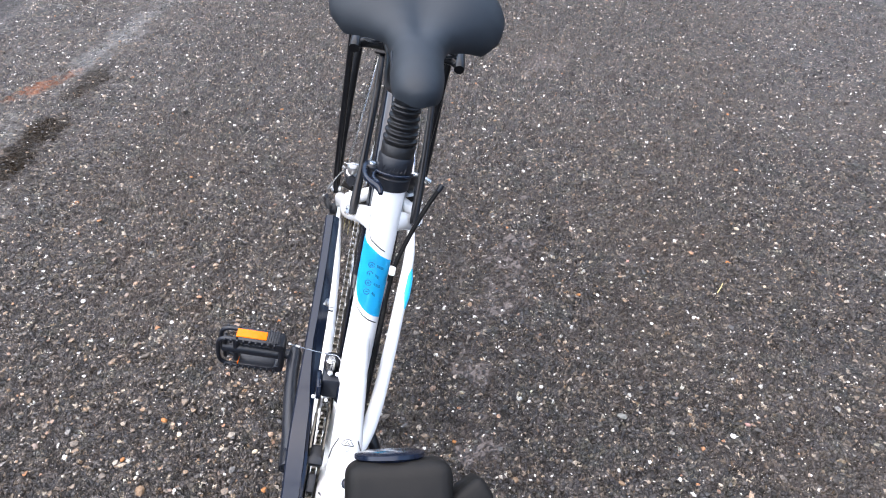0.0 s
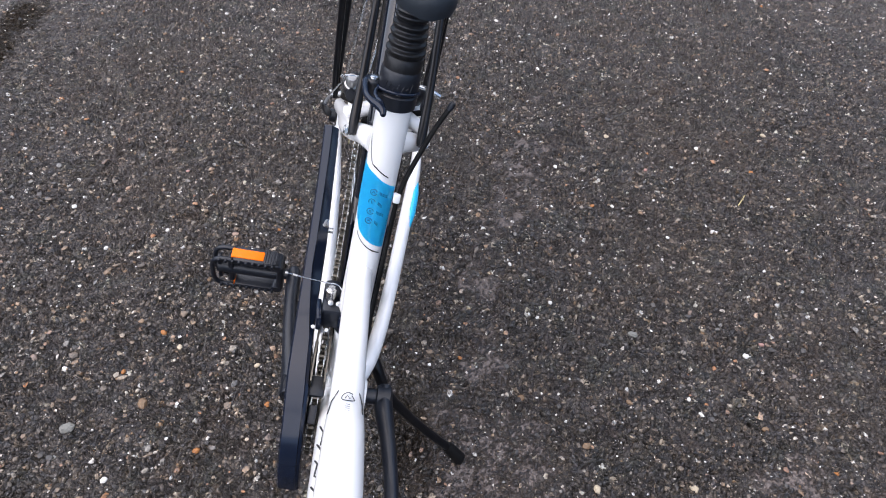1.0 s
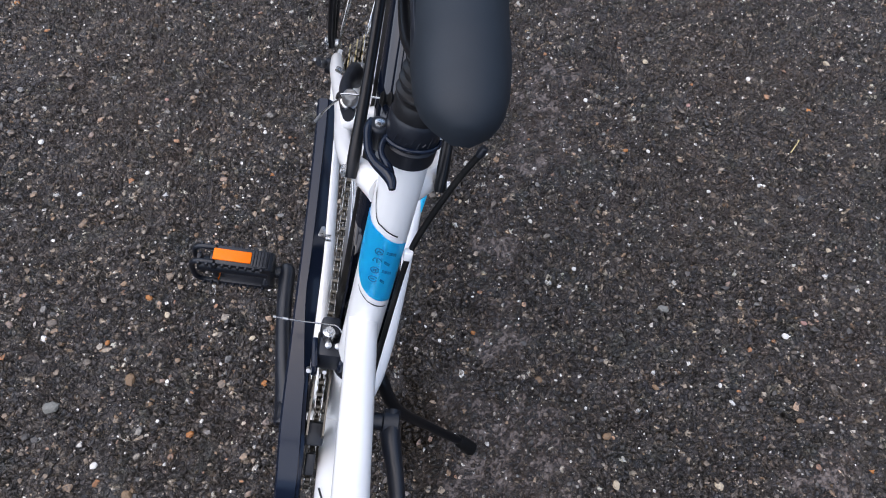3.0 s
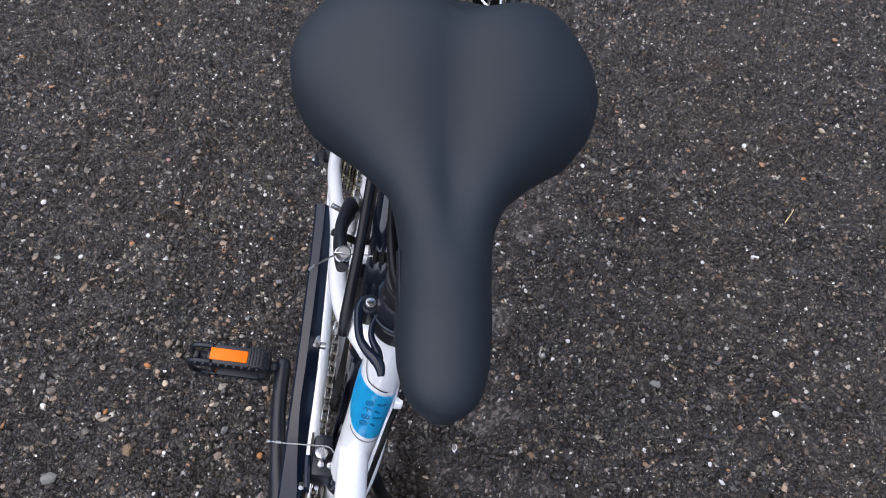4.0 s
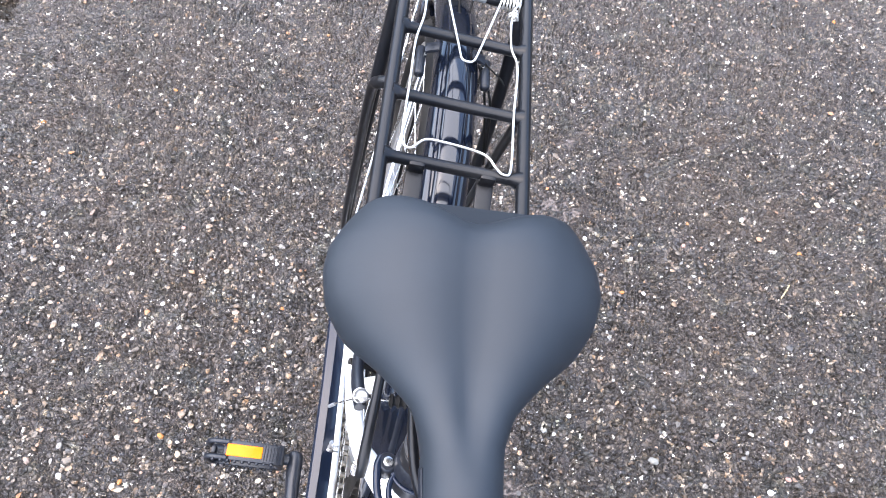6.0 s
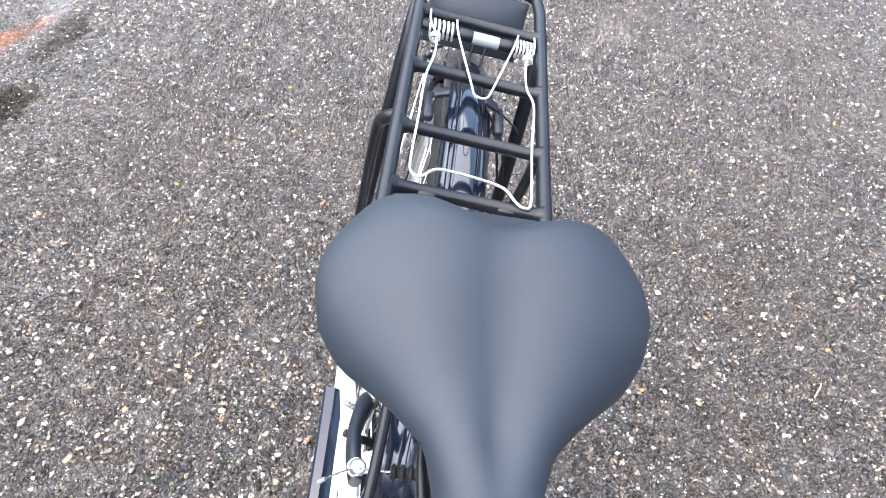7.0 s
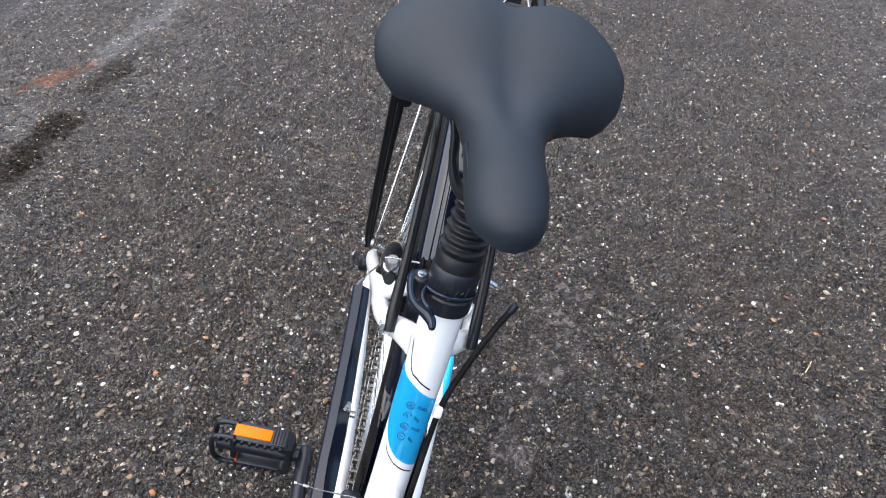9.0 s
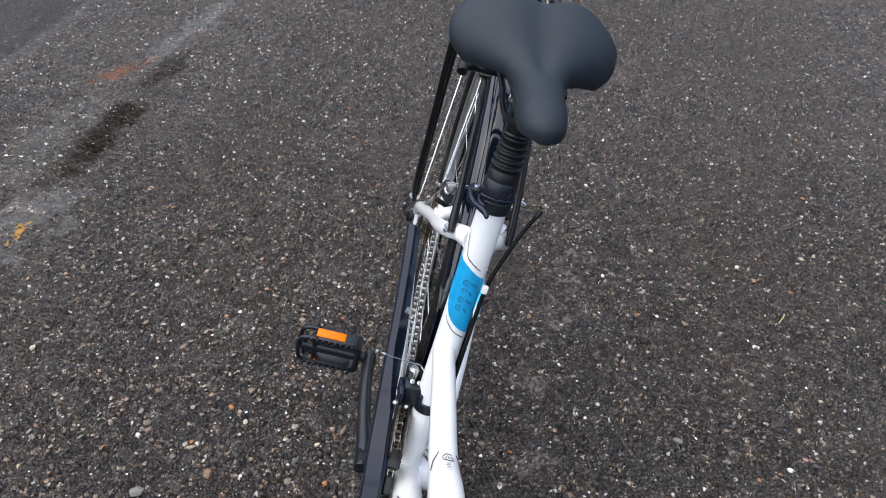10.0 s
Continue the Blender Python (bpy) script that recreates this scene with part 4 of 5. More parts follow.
sleeve = part("sleeve", bm, RACK, rack, "black sleeve with a worn grey label")
bm = B()
lathe(bm, (-0.006, 1.078, RZ - 0.002), (0.020, 1.078, RZ - 0.002), [(0, 0.0058), (0.05, 0.0060), (0.95, 0.0060), (1, 0.0058)], 18)
part("label", bm, LABEL, sleeve, "worn grey label")
for sx, lo, hi in ((-1, -0.050, -0.024), (1, 0.036, 0.056)):
    bm = B()
    turns = 6
    sweep(bm, [(lo + (hi - lo) * k / 96, 1.078 + 0.0080 * math.cos(2 * math.pi * turns * k / 96), RZ - 0.002 + 0.0080 * math.sin(2 * math.pi * turns * k / 96)) for k in range(97)], 0.0012, 8)
    part("coil_spring", bm, WIRE, rack, "bright coiled spring")
WR = RZ + 0.0068
bm = B()
sweep(bm, curve([(-0.024, 1.086, WR), (-0.021, 1.060, WR + 0.001), (-0.005, 0.994, WR), (-0.002, 0.982, WR), (0.003, 0.979, WR), (0.009, 0.981, WR), (0.014, 0.994, WR), (0.032, 1.062, WR + 0.001), (0.037, 1.086, WR)], 6), 0.00105, 8)
part("inner_wire", bm, WIRE, rack, "bright wire loop")
bm = B()
sweep(bm, curve([(-0.050, 1.096, WR - 0.002), (-0.049, 1.075, WR), (-0.042, 1.052, WR + 0.001), (-0.041, 1.025, WR), (-0.046, 0.990, WR), (-0.0465, 0.940, WR), (-0.0475, 0.886, WR), (-0.045, 0.873, WR), (-0.038, 0.871, WR), (-0.027, 0.882, WR), (-0.010, 0.883, WR),
                 (0.014, 0.881, WR), (0.028, 0.877, WR), (0.036, 0.867, WR), (0.043, 0.862, WR), (0.049, 0.870, WR), (0.050, 0.930, WR), (0.052, 0.985, WR), (0.045, 1.010, WR), (0.045, 1.052, WR + 0.001), (0.053, 1.072, WR), (0.054, 1.092, WR - 0.002)], 5), 0.0011, 8)
part("outer_wire", bm, WIRE, rack, "bright bent wire bail")
for x, y in ((-0.043, 1.050), (0.046, 1.050)):
    bm = B()
    sweep(bm, [V(x + 0.0042 * math.cos(a), y + 0.0018 * a / 3 - 0.004, WR + 0.0042 * math.sin(a)) for a in np.linspace(0, 14, 44)], 0.0012, 7)
    part("wire_twist", bm, WIRE, rack)
# rear lamp on its bracket
bm = B()
block(bm, pose(0.0, 1.150, RZ - 0.030, 62, 0, 0), 0.104, 0.062, 0.004, 0.0015)
block(bm, pose(0.0, 1.168, RZ - 0.030, 66, 0, 0), 0.090, 0.046, 0.026, 0.006)
rear_lamp = part("rear_lamp", bm, PLASTIC, rack, "black rear lamp housing and bracket")
bm = B()
block(bm, pose(0.0, 1.184, RZ - 0.036, 66, 0, 0), 0.080, 0.038, 0.006, 0.0025)
part("lens", bm, RED, rack, "red lamp lens")
for k, x in enumerate((0.002, 0.036)):
    bm = B()
    sweep(bm, curve([(x * 0.4 + 0.004, 1.138, RZ - 0.048), (x * 0.4 + 0.002, 1.105, RZ - 0.052 - 0.01 * k), (0.022 + 0.01 * k, 1.060, RZ - 0.060), (0.050, 1.015, RZ - 0.080 - 0.02 * k), (0.068, 0.995, 0.60)], 6), 0.0014, 7)
    part("lamp_wire", bm, RUBBER, rack)
bm = B()
sweep(bm, curve([(0.012, 1.062, RZ - 0.045), (0.030, 1.030, RZ - 0.04), (0.050, 1.016, RZ - 0.045), (0.056, 1.012, RZ - 0.05)], 5), 0.0010, 7)
part("lamp_wire", bm, RUBBER, rack)

# ---- drive ----
for r, u, teeth in ((0.0930, -0.0350, 46), (0.0770, -0.0265, 38), (0.0570, -0.0200, 28)):
    gear = []
    for j in range(teeth):
        for f, d in ((0.0, -0.003), (0.25, -0.0024), (0.42, 0.0024), (0.58, 0.0024), (0.75, -0.0024)):
            a = 2 * math.pi * (j + f) / teeth
            gear.append(((r + d) * math.cos(a), (r + d) * math.sin(a)))
    bm = B()
    sx = Matrix(((0, 0, 1, u), (1, 0, 0, BB.y), (0, 1, 0, BB.z), (0, 0, 0, 1)))
    outer = [bm.verts.new(sx @ V(x, y, z)) for z in (-0.0012, 0.0012) for x, y in gear]
    n, k = len(gear), 0.84
    inner = [bm.verts.new(sx @ V(x * k, y * k, z)) for z in (-0.0012, 0.0012) for x, y in gear]
    for j in range(n):
        i = (j + 1) % n
        bm.faces.new((outer[j], outer[i], outer[n + i], outer[n + j]))
        bm.faces.new((inner[i], inner[j], inner[n + j], inner[n + i]))
        bm.faces.new((outer[i], outer[j], inner[j], inner[i]))
        bm.faces.new((outer[n + j], outer[n + i], inner[n + i], inner[n + j]))
    ring = part("chainring", bm, CHAIN, bicycle, "dark steel chainring")
    for j in range(5):
        a = 2 * math.pi * j / 5
        bm2 = B()
        sweep(bm2, [BB + V(u, 0.016 * math.cos(a), 0.016 * math.sin(a)), BB + V(u, r * 0.86 * math.cos(a), r * 0.86 * math.sin(a))], [0.010, 0.006], 8, squash=(X, 0.35))
        part("spider_arm", bm2, RACK, ring)


def chain_path():
    """The chain's loop: over the middle ring and the largest sprocket."""
    r0, r1 = 0.0770, 0.0566
    d = AXLE - BB
    base = math.atan2(d.z, d.y)
    dist = math.hypot(d.y, d.z)
    tilt = math.asin((r0 - r1) / dist)
    a_top, a_low = base + math.pi / 2 - tilt, base - math.pi / 2 + tilt
    front = [BB + V(-0.0265, r0 * math.cos(a), r0 * math.sin(a)) for a in np.linspace(a_top, a_low + 2 * math.pi, 60)]
    back = [AXLE + V(-0.0268, r1 * math.cos(a), r1 * math.sin(a)) for a in np.linspace(a_low, a_top, 40)]
    loop = front + back
    return loop + [loop[0]]


loop = chain_path()
seg = [0.0]
for a, b in zip(loop, loop[1:]):
    seg.append(seg[-1] + (b - a).length)
LINKS = int(round(seg[-1] / 0.0127 / 2) * 2)
spots = []
for k in range(LINKS):
    f = seg[-1] * k / LINKS
    j = int(np.searchsorted(seg, f, "right")) - 1
    j = min(j, len(loop) - 2)
    spots.append(loop[j].lerp(loop[j + 1], (f - seg[j]) / max(seg[j + 1] - seg[j], 1e-9)))
bm = B()
for p in spots:
    lathe(bm, p - X * 0.0042, p + X * 0.0042, [(0, 0.0017), (0.02, 0.0017), (0.24, 0.0017), (0.25, 0.0036), (0.75, 0.0036), (0.76, 0.0017), (1, 0.0017)], 8)
chain = part("chain", bm, CHAIN, bicycle, "oiled steel roller chain")
shape = []
for a in np.linspace(math.pi / 2, 3 * math.pi / 2, 7):
    shape.append((-0.00635 + 0.0041 * math.cos(a), 0.0041 * math.sin(a)))
shape.append((0.0, -0.0030))
for a in np.linspace(-math.pi / 2, math.pi / 2, 7):
    shape.append((0.00635 + 0.0041 * math.cos(a), 0.0041 * math.sin(a)))
shape.append((0.0, 0.0030))
link_first = {}
for k in range(LINKS):
    a, b = spots[k], spots[(k + 1) % LINKS]
    t = (b - a).normalized()
    m = Matrix.Translation((a + b) / 2) @ Matrix.Rotation(math.atan2(t.z, t.y), 4, "X")
    kind = k % 2
    if kind not in link_first:
        bm = B()
        off = 0.0034 if kind else 0.0024
        for s in (-1, 1):
            slab(bm, shape, Matrix(((0, 0, 1, s * off), (1, 0, 0, 0), (0, 1, 0, 0), (0, 0, 0, 1))), 0.0009)
        link_first[kind] = part("link", bm, STEEL if kind else CHAIN, chain)
        link_first[kind].matrix_basis = m
    else:
        again(link_first[kind], m)

# chain guard over the upper run
path = curve([(0, 0.851, 0.441), (0, 0.760, 0.432), (0, 0.660, 0.418), (0, 0.560, 0.402), (0, 0.490, 0.385), (0, 0.440, 0.360), (0, 0.412, 0.332), (0, 0.397, 0.300), (0, 0.394, 0.268)], 6)


def guard_section(f):
    o = float(np.interp(f, [0, 0.125, 0.25, 0.375, 0.5, 0.625, 1], [-0.0757, -0.0705, -0.0672, -0.0645, -0.0628, -0.0592, -0.0552]))
    i = float(np.interp(f, [0, 0.25, 0.36, 0.42, 0.55, 1], [-0.0540, -0.0430, -0.0415, -0.0400, -0.0345, -0.0282]))
    m = o + (i - o) * float(np.interp(f, [0, 0.30, 0.42, 1], [0.54, 0.42, 0.80, 0.80]))
    deep = float(np.interp(f, [0, 0.4, 1], [0.020, 0.030, 0.026]))
    drop = float(np.interp(f, [0, 0.30, 0.42, 1], [0.004, 0.007, 0.002, 0.002]))
    out = [(o, -deep), (o, -0.005), (o + 0.002, -0.0015), (m, 0.0005), (m + 0.0012, -0.0008), (i - 0.001, -drop), (i, -drop - 0.003), (i, -0.018)]
    return out + [(x + (0.0016 if k < 2 else 0 if k < 6 else -0.0016), z - (0.0018 if 1 < k < 7 else 0)) for k, (x, z) in reversed(list(enumerate(out)))]


chain_guard = part("chain_guard", ribbon(B(), path, guard_section), GUARD, bicycle, "long dark grey plastic chain guard", sharp=25)
bm = B()
block(bm, pose(-0.027, 0.486, 0.362, 20, 0, 0), 0.020, 0.024, 0.018, 0.003)
block(bm, pose(-0.027, 0.458, 0.345, 20, 0, 0), 0.010, 0.022, 0.014, 0.002)
part("guard_bracket", bm, PLASTIC, chain_guard, "black bracket that holds the guard")
bm = B()
block(bm, pose(-0.052, 0.690, 0.410, 0, 0, 0), 0.014, 0.014, 0.018, 0.002)
rod(bm, (-0.050, 0.690, 0.404), (-0.038, 0.690, 0.404), 0.004)
part("guard_bracket", bm, STEEL, chain_guard)


# cranks and pedals
def crank(sx, ahead):
    bm = B()
    end = BB + V(sx * 0.0845, ahead * 0.170, 0.004)
    sweep(bm, curve([BB + V(sx * 0.062, -ahead * 0.014, 0), BB + V(sx * 0.063, ahead * 0.016, 0), BB + V(sx * 0.072, ahead * 0.060, 0.002), BB + V(sx * 0.081, ahead * 0.120, 0.003), end, end + V(0, ahead * 0.010, 0)], 6),
          [0.0125, 0.0150, 0.0118, 0.0108, 0.0125, 0.0095], 16, squash=(X, 0.82))
    lathe(bm, BB + X * sx * 0.036, BB + X * sx * 0.071, [(0, 0.010), (0.42, 0.010), (0.46, 0.0150), (0.94, 0.0155), (1, 0.0125)], 24)
    part("crank_arm", bm, PLASTIC, bicycle, "black crank arm")
    return end


def pedal(sx, at, turn, name_label):
    """A moulded cage pedal; turn tips its tread."""
    m = Matrix.Translation(at) @ Matrix.Rotation(radians(turn), 4, "X")
    length = 0.090
    bm = B()
    rod(bm, m @ V(-sx * 0.004, 0, 0), m @ V(sx * 0.022, 0, 0), 0.0075, 14)
    rod(bm, m @ V(sx * 0.018, 0, 0), m @ V(sx * (0.020 + length), 0, 0), 0.0095, 14)
    ped = part("pedal", bm, PLASTIC, bicycle, name_label)
    x0, x1 = sx * 0.022, sx * (0.022 + length)
    mid = (x0 + x1) / 2
    bm = B()
    for y in (-0.031, 0.031):
        block(bm, m @ Matrix.Translation((mid - sx * 0.009, y, 0)), length - 0.034, 0.010, 0.025, 0.003)
        rod(bm, m @ V(x0 + sx * 0.004, y * 0.87, -0.0122), m @ V(x0 + sx * 0.004, y * 0.87, 0.0122), 0.0078, 12)
    block(bm, m @ Matrix.Translation((x0, 0, 0)), 0.009, 0.056, 0.024, 0.004, 3)
    block(bm, m @ Matrix.Translation((x1 - sx * 0.006, 0, 0)), 0.006, 0.050, 0.010, 0.002)
    for z in (-0.0095, 0.0095):
        bow = [(x1 - sx * 0.024, -0.032, z), (x1 - sx * 0.008, -0.031, z), (x1 + sx * 0.001, -0.022, z * 0.97), (x1 + sx * 0.003, 0, z * 0.95), (x1 + sx * 0.001, 0.022, z * 0.97), (x1 - sx * 0.008, 0.031, z), (x1 - sx * 0.024, 0.032, z)]
        sweep(bm, [m @ p for p in curve(bow, 5)], 0.0034, 10)
    block(bm, m @ Matrix.Translation((x0 + sx * 0.068, 0, 0)), 0.008, 0.056, 0.016, 0.003)
    part("cage", bm, PLASTIC, ped)
    for y in (-1, 1):
        bm = B()
        block(bm, m @ Matrix.Translation((x0 + sx * 0.013, y * 0.034, 0)), 0.020, 0.006, 0.022, 0.002)
        for k in range(5):
            block(bm, m @ Matrix.Translation((x0 + sx * (0.006 + 0.0036 * k), y * 0.0372, 0)), 0.0016, 0.002, 0.019, 0.0006, 1)
        part("ribbed_block", bm, PLASTIC, ped)
    for y in (-0.0335, 0.0335):
        for z in (-0.0128, 0.0128):
            bm = B()
            for k in range(9):
                block(bm, m @ Matrix.Translation((x0 + sx * (0.010 + 0.009 * k), y - math.copysign(0.002, y), z)), 0.0040, 0.007, 0.004, 0.001, 1)
            part("tread_teeth", bm, PLASTIC, ped)
    for y in (-1, 1):
        bm = B()
        block(bm, m @ Matrix.Translation((mid, y * 0.0358, 0)), 0.044, 0.0035, 0.0145, 0.001)
        part("reflector", bm, ORANGE, ped, "orange pedal reflector")
    return ped


end_r = crank(-1, 1)
end_l = crank(1, -1)
pedal(-1, end_r + V(0.003, 0, 0), 93, "black moulded pedal with orange reflectors")
pedal(1, end_l + V(0.006, 0, 0), -10, "black moulded pedal with orange reflectors")

# front derailleur
FD = V(-0.022, 0.560, 0.417)
bm = B()
block(bm, Matrix.Translation(FD) @ Matrix.Rotation(radians(-14), 4, "X"), 0.028, 0.036, 0.030, 0.006)
block(bm, Matrix.Translation(FD + V(-0.004, 0.016, 0.016)), 0.020, 0.020, 0.020, 0.005)
lathe(bm, seat_line(0.400), seat_line(0.416), [(0, 0.0180), (0.1, 0.0195), (0.9, 0.0195), (1, 0.0180)], 24)
derailleur = part("front_derailleur", bm, PLASTIC, bicycle, "black front derailleur with bright screws")
bm = B()
cage = [(-0.052, 0.010), (-0.050, -0.014), (-0.02, -0.020), (0.03, -0.012), (0.052, -0.002), (0.050, 0.010), (0.0, 0.014)]
for u in (-0.0345, -0.0190):
    slab(bm, cage, Matrix(((0, 0, 1, u), (1, 0, 0, 0.530), (0, 1, 0, 0.382), (0, 0, 0, 1))), 0.0018)
block(bm, pose(-0.0268, 0.578, 0.384, 0, 0, 0), 0.016, 0.004, 0.016, 0.001)
part("shift_cage", bm, CHAIN, derailleur)
for x in (-0.0262, -0.0168):
    bm = B()
    lathe(bm, (x, 0.559, 0.431), (x, 0.556, 0.4395), [(0, 0.0030), (0.5, 0.0033), (0.6, 0.0022), (0.62, 0.0012), (1, 0.0010)], 12)
    part("screw", bm, ALLOY, derailleur)
for x, y, z in ((-0.038, 0.545, 0.418), (-0.026, 0.539, 0.403), (-0.042, 0.537, 0.410)):
    bm = B()
    rod(bm, (x, y + 0.004, z - 0.006), (x, y - 0.001, z + 0.003), 0.0024, 10)
    part("screw", bm, ALLOY, derailleur)
bm = B()
block(bm, pose(-0.038, 0.549, 0.421, -14, 0, 6), 0.006, 0.034, 0.020, 0.002)
block(bm, pose(-0.010, 0.552, 0.420, -14, 0, -8), 0.006, 0.030, 0.016, 0.002)
part("link_arm", bm, GUARD, derailleur, "glossy black link arm")
bm = B()
rod(bm, (-0.0270, 0.5650, 0.434), (-0.0275, 0.5675, 0.449), 0.0062, 14)
rod(bm, (-0.0275, 0.5675, 0.446), (-0.0275, 0.5680, 0.452), 0.0048, 6)
part("cable_bolt", bm, STEEL, derailleur, "zinc cable bolt")
bm = B()
sweep(bm, curve([(-0.010, 0.552, 0.405), (-0.012, 0.562, 0.440), (-0.020, 0.572, 0.451), (-0.034, 0.5725, 0.453), (-0.056, 0.571, 0.458), (-0.080, 0.570, 0.4645)], 6), 0.0007, 7)
inner = part("shift_cable", bm, STEEL, bicycle, "thin bare steel cable")
bm = B()
rod(bm, (-0.068, 0.5704, 0.4612), (-0.073, 0.5702, 0.4626), 0.0014, 8)
rod(bm, (-0.079, 0.570, 0.4642), (-0.0815, 0.570, 0.4650), 0.0015, 8)
part("crimp", bm, WIRE, inner)

# ---- rim brake ----
for sx in (-1, 1):
    bm = B()
    sweep(bm, curve([(sx * 0.036, 0.776, 0.576), (sx * 0.039, 0.764, 0.593), (sx * 0.0430, 0.746, 0.607), (sx * 0.0450, 0.728, 0.618), (sx * 0.0438, 0.708, 0.629), (sx * 0.0408, 0.692, 0.636), (sx * 0.0400, 0.684, 0.638)], 5), [0.0105, 0.0118, 0.0092, 0.0082, 0.0084, 0.0088, 0.0068], 14, squash=(X, 0.7))
    arm = part("brake_arm", bm, PLASTIC, bicycle, "curved black brake arm")
    bm = B()
    lathe(bm, (sx * 0.0345, 0.776, 0.580), (sx * 0.0342, 0.768, 0.598), [(0, 0.0078), (0.45, 0.0085), (0.8, 0.0075), (0.95, 0.0045), (1, 0.002)], 18)
    part("pivot_bolt", bm, ALLOY, arm)
    bm = B()
    k = 1.0 if sx < 0 else 0.6
    lathe(bm, (sx * 0.0415, 0.696, 0.634), (sx * 0.0405, 0.689, 0.6575), [(0, 0.0056 * k), (0.30, 0.0056 * k), (0.32, 0.0070 * k), (0.50, 0.0070 * k), (0.52, 0.0056 * k), (0.66, 0.0056 * k), (0.68, 0.0064 * k), (0.92, 0.0060 * k), (1, 0.0044 * k)], 18)
    part("anchor_bolt", bm, ALLOY, arm)
    bm = B()
    block(bm, pose(sx * 0.020, 0.735, 0.560, -32, 0, 0), 0.010, 0.060, 0.012, 0.003)
    rod(bm, (sx * 0.020, 0.738, 0.578), (sx * 0.052, 0.740, 0.590), 0.0035)
    part("brake_pad", bm, RUBBER, arm)
    bm = B()
    rod(bm, (sx * 0.046, 0.760, 0.596), (sx * 0.056, 0.762, 0.600), 0.0026, 8)
    part("adjuster_screw", bm, STEEL, arm)
bm = B()
sweep(bm, curve([(-0.064, 0.686, 0.624), (-0.058, 0.686, 0.638), (-0.048, 0.686, 0.655), (-0.040, 0.686, 0.662), (0.040, 0.690, 0.662)], 6), 0.0008, 6)
brake_cable = part("brake_cable", bm, STEEL, bicycle, "bare steel brake cable")
bm = B()
rod(bm, (-0.0655, 0.686, 0.620), (-0.0615, 0.686, 0.630), 0.0016, 8)
part("crimp", bm, LABEL, brake_cable)
bm = B()
prof = []
for k in range(5):
    prof += [(k / 5, 0.0040), (k / 5 + 0.08, 0.0066), (k / 5 + 0.15, 0.0040)]
lathe(bm, (-0.018, 0.687, 0.662), (0.012, 0.689, 0.662), prof + [(1, 0.003)], 16)
part("cable_boot", bm, RUBBER, brake_cable, "ribbed black rubber boot")
bm = B()
sweep(bm, curve([(0.012, 0.689, 0.662), (0.030, 0.690, 0.661), (0.042, 0.689, 0.659), (0.052, 0.688, 0.655)], 6), 0.0026, 10)
part("noodle", bm, STEEL, brake_cable, "bent steel cable guide")

# ---- kickstand ----
bm = B()
block(bm, pose(0.012, 0.590, 0.268, 0, 0, 0), 0.050, 0.040, 0.022, 0.004)
kickstand = part("kickstand", bm, RACK, bicycle, "black side stand")
bm = B()
sweep(bm, curve([(0.036, 0.590, 0.282), (0.050, 0.570, 0.270), (0.074, 0.550, 0.232), (0.132, 0.549, 0.150), (0.200, 0.545, 0.078)], 5), [0.0090, 0.0085, 0.0075, 0.0065, 0.0065], 14)
part("leg", bm, RACK, kickstand)
bm = B()
sweep(bm, [(0.190, 0.546, 0.088), (0.195, 0.5455, 0.083), (0.219, 0.541, 0.056), (0.224, 0.540, 0.0555)], [0.0075, 0.0095, 0.0110, 0.0095], 14)
part("rubber_foot", bm, RUBBER, kickstand, "black rubber foot")

# ---- stem, fork and front wheel ----
S0, S1 = V(0, 0.087, 0.745), V(-0.006, 0.108, 0.955)
CAP, CAP_N = V(-0.0084, 0.1238, 0.9945), V(-0.165, 0.80, 0.58).normalized()
SIDE = (X - CAP_N * X.dot(CAP_N)).normalized()
STEM_M = Matrix.Identity(4)
for k, axis in enumerate((SIDE, CAP_N.cross(SIDE), CAP_N)):
    STEM_M.col[k] = (*axis, 0)
STEM_M.translation = CAP
bm = B()
lathe(bm, S0, S1, [(0, 0.020), (0.1, 0.0215), (0.5, 0.0180), (0.8, 0.0120), (1, 0.0095)], 24)
block(bm, STEM_M @ Matrix.Translation((0.0015, -0.002, -0.0150)), 0.0215, 0.0130, 0.0270, 0.0030, 4)
stem = part("stem", bm, RUBBER, bicycle, "black adjustable handlebar stem")
bm = lathe(B(), CAP - CAP_N * 0.0016, CAP, [(0, 0.0066), (0.3, 0.0073), (0.8, 0.0073), (1, 0.0064)], 30)
part("stem_cap", bm, GUARD, stem, "flat round cap")
bm = B()
block(bm, STEM_M @ pose(0.0155, -0.0015, -0.0100, 0, -32, 0), 0.0100, 0.0100, 0.0062, 0.0018, 3)
part("clamp_ear", bm, RUBBER, stem)
# dark piece that stands for the shade in the stem's open slot
bm = B()
block(bm, STEM_M @ pose(-0.0068, 0.0050, -0.0072, 0, 12, 0), 0.0062, 0.0030, 0.0020, 0.0008)
part("slot_cover", bm, GUARD, stem)
bm = B()
sweep(bm, curve([(-0.27, -0.045, 1.000), (-0.20, -0.030, 0.990), (-0.09, 0.000, 0.955), (0, 0.012, 0.940), (0.09, 0.000, 0.955), (0.20, -0.030, 0.990), (0.27, -0.045, 1.000)], 5), 0.0115, 14)
rod(bm, (0, 0.012, 0.940), (-0.004, 0.105, 0.930), 0.0115, 16)
part("handlebar", bm, RACK, bicycle, "black handlebar")
bm = B()
FRONT = V(0, -0.120, 0.345)
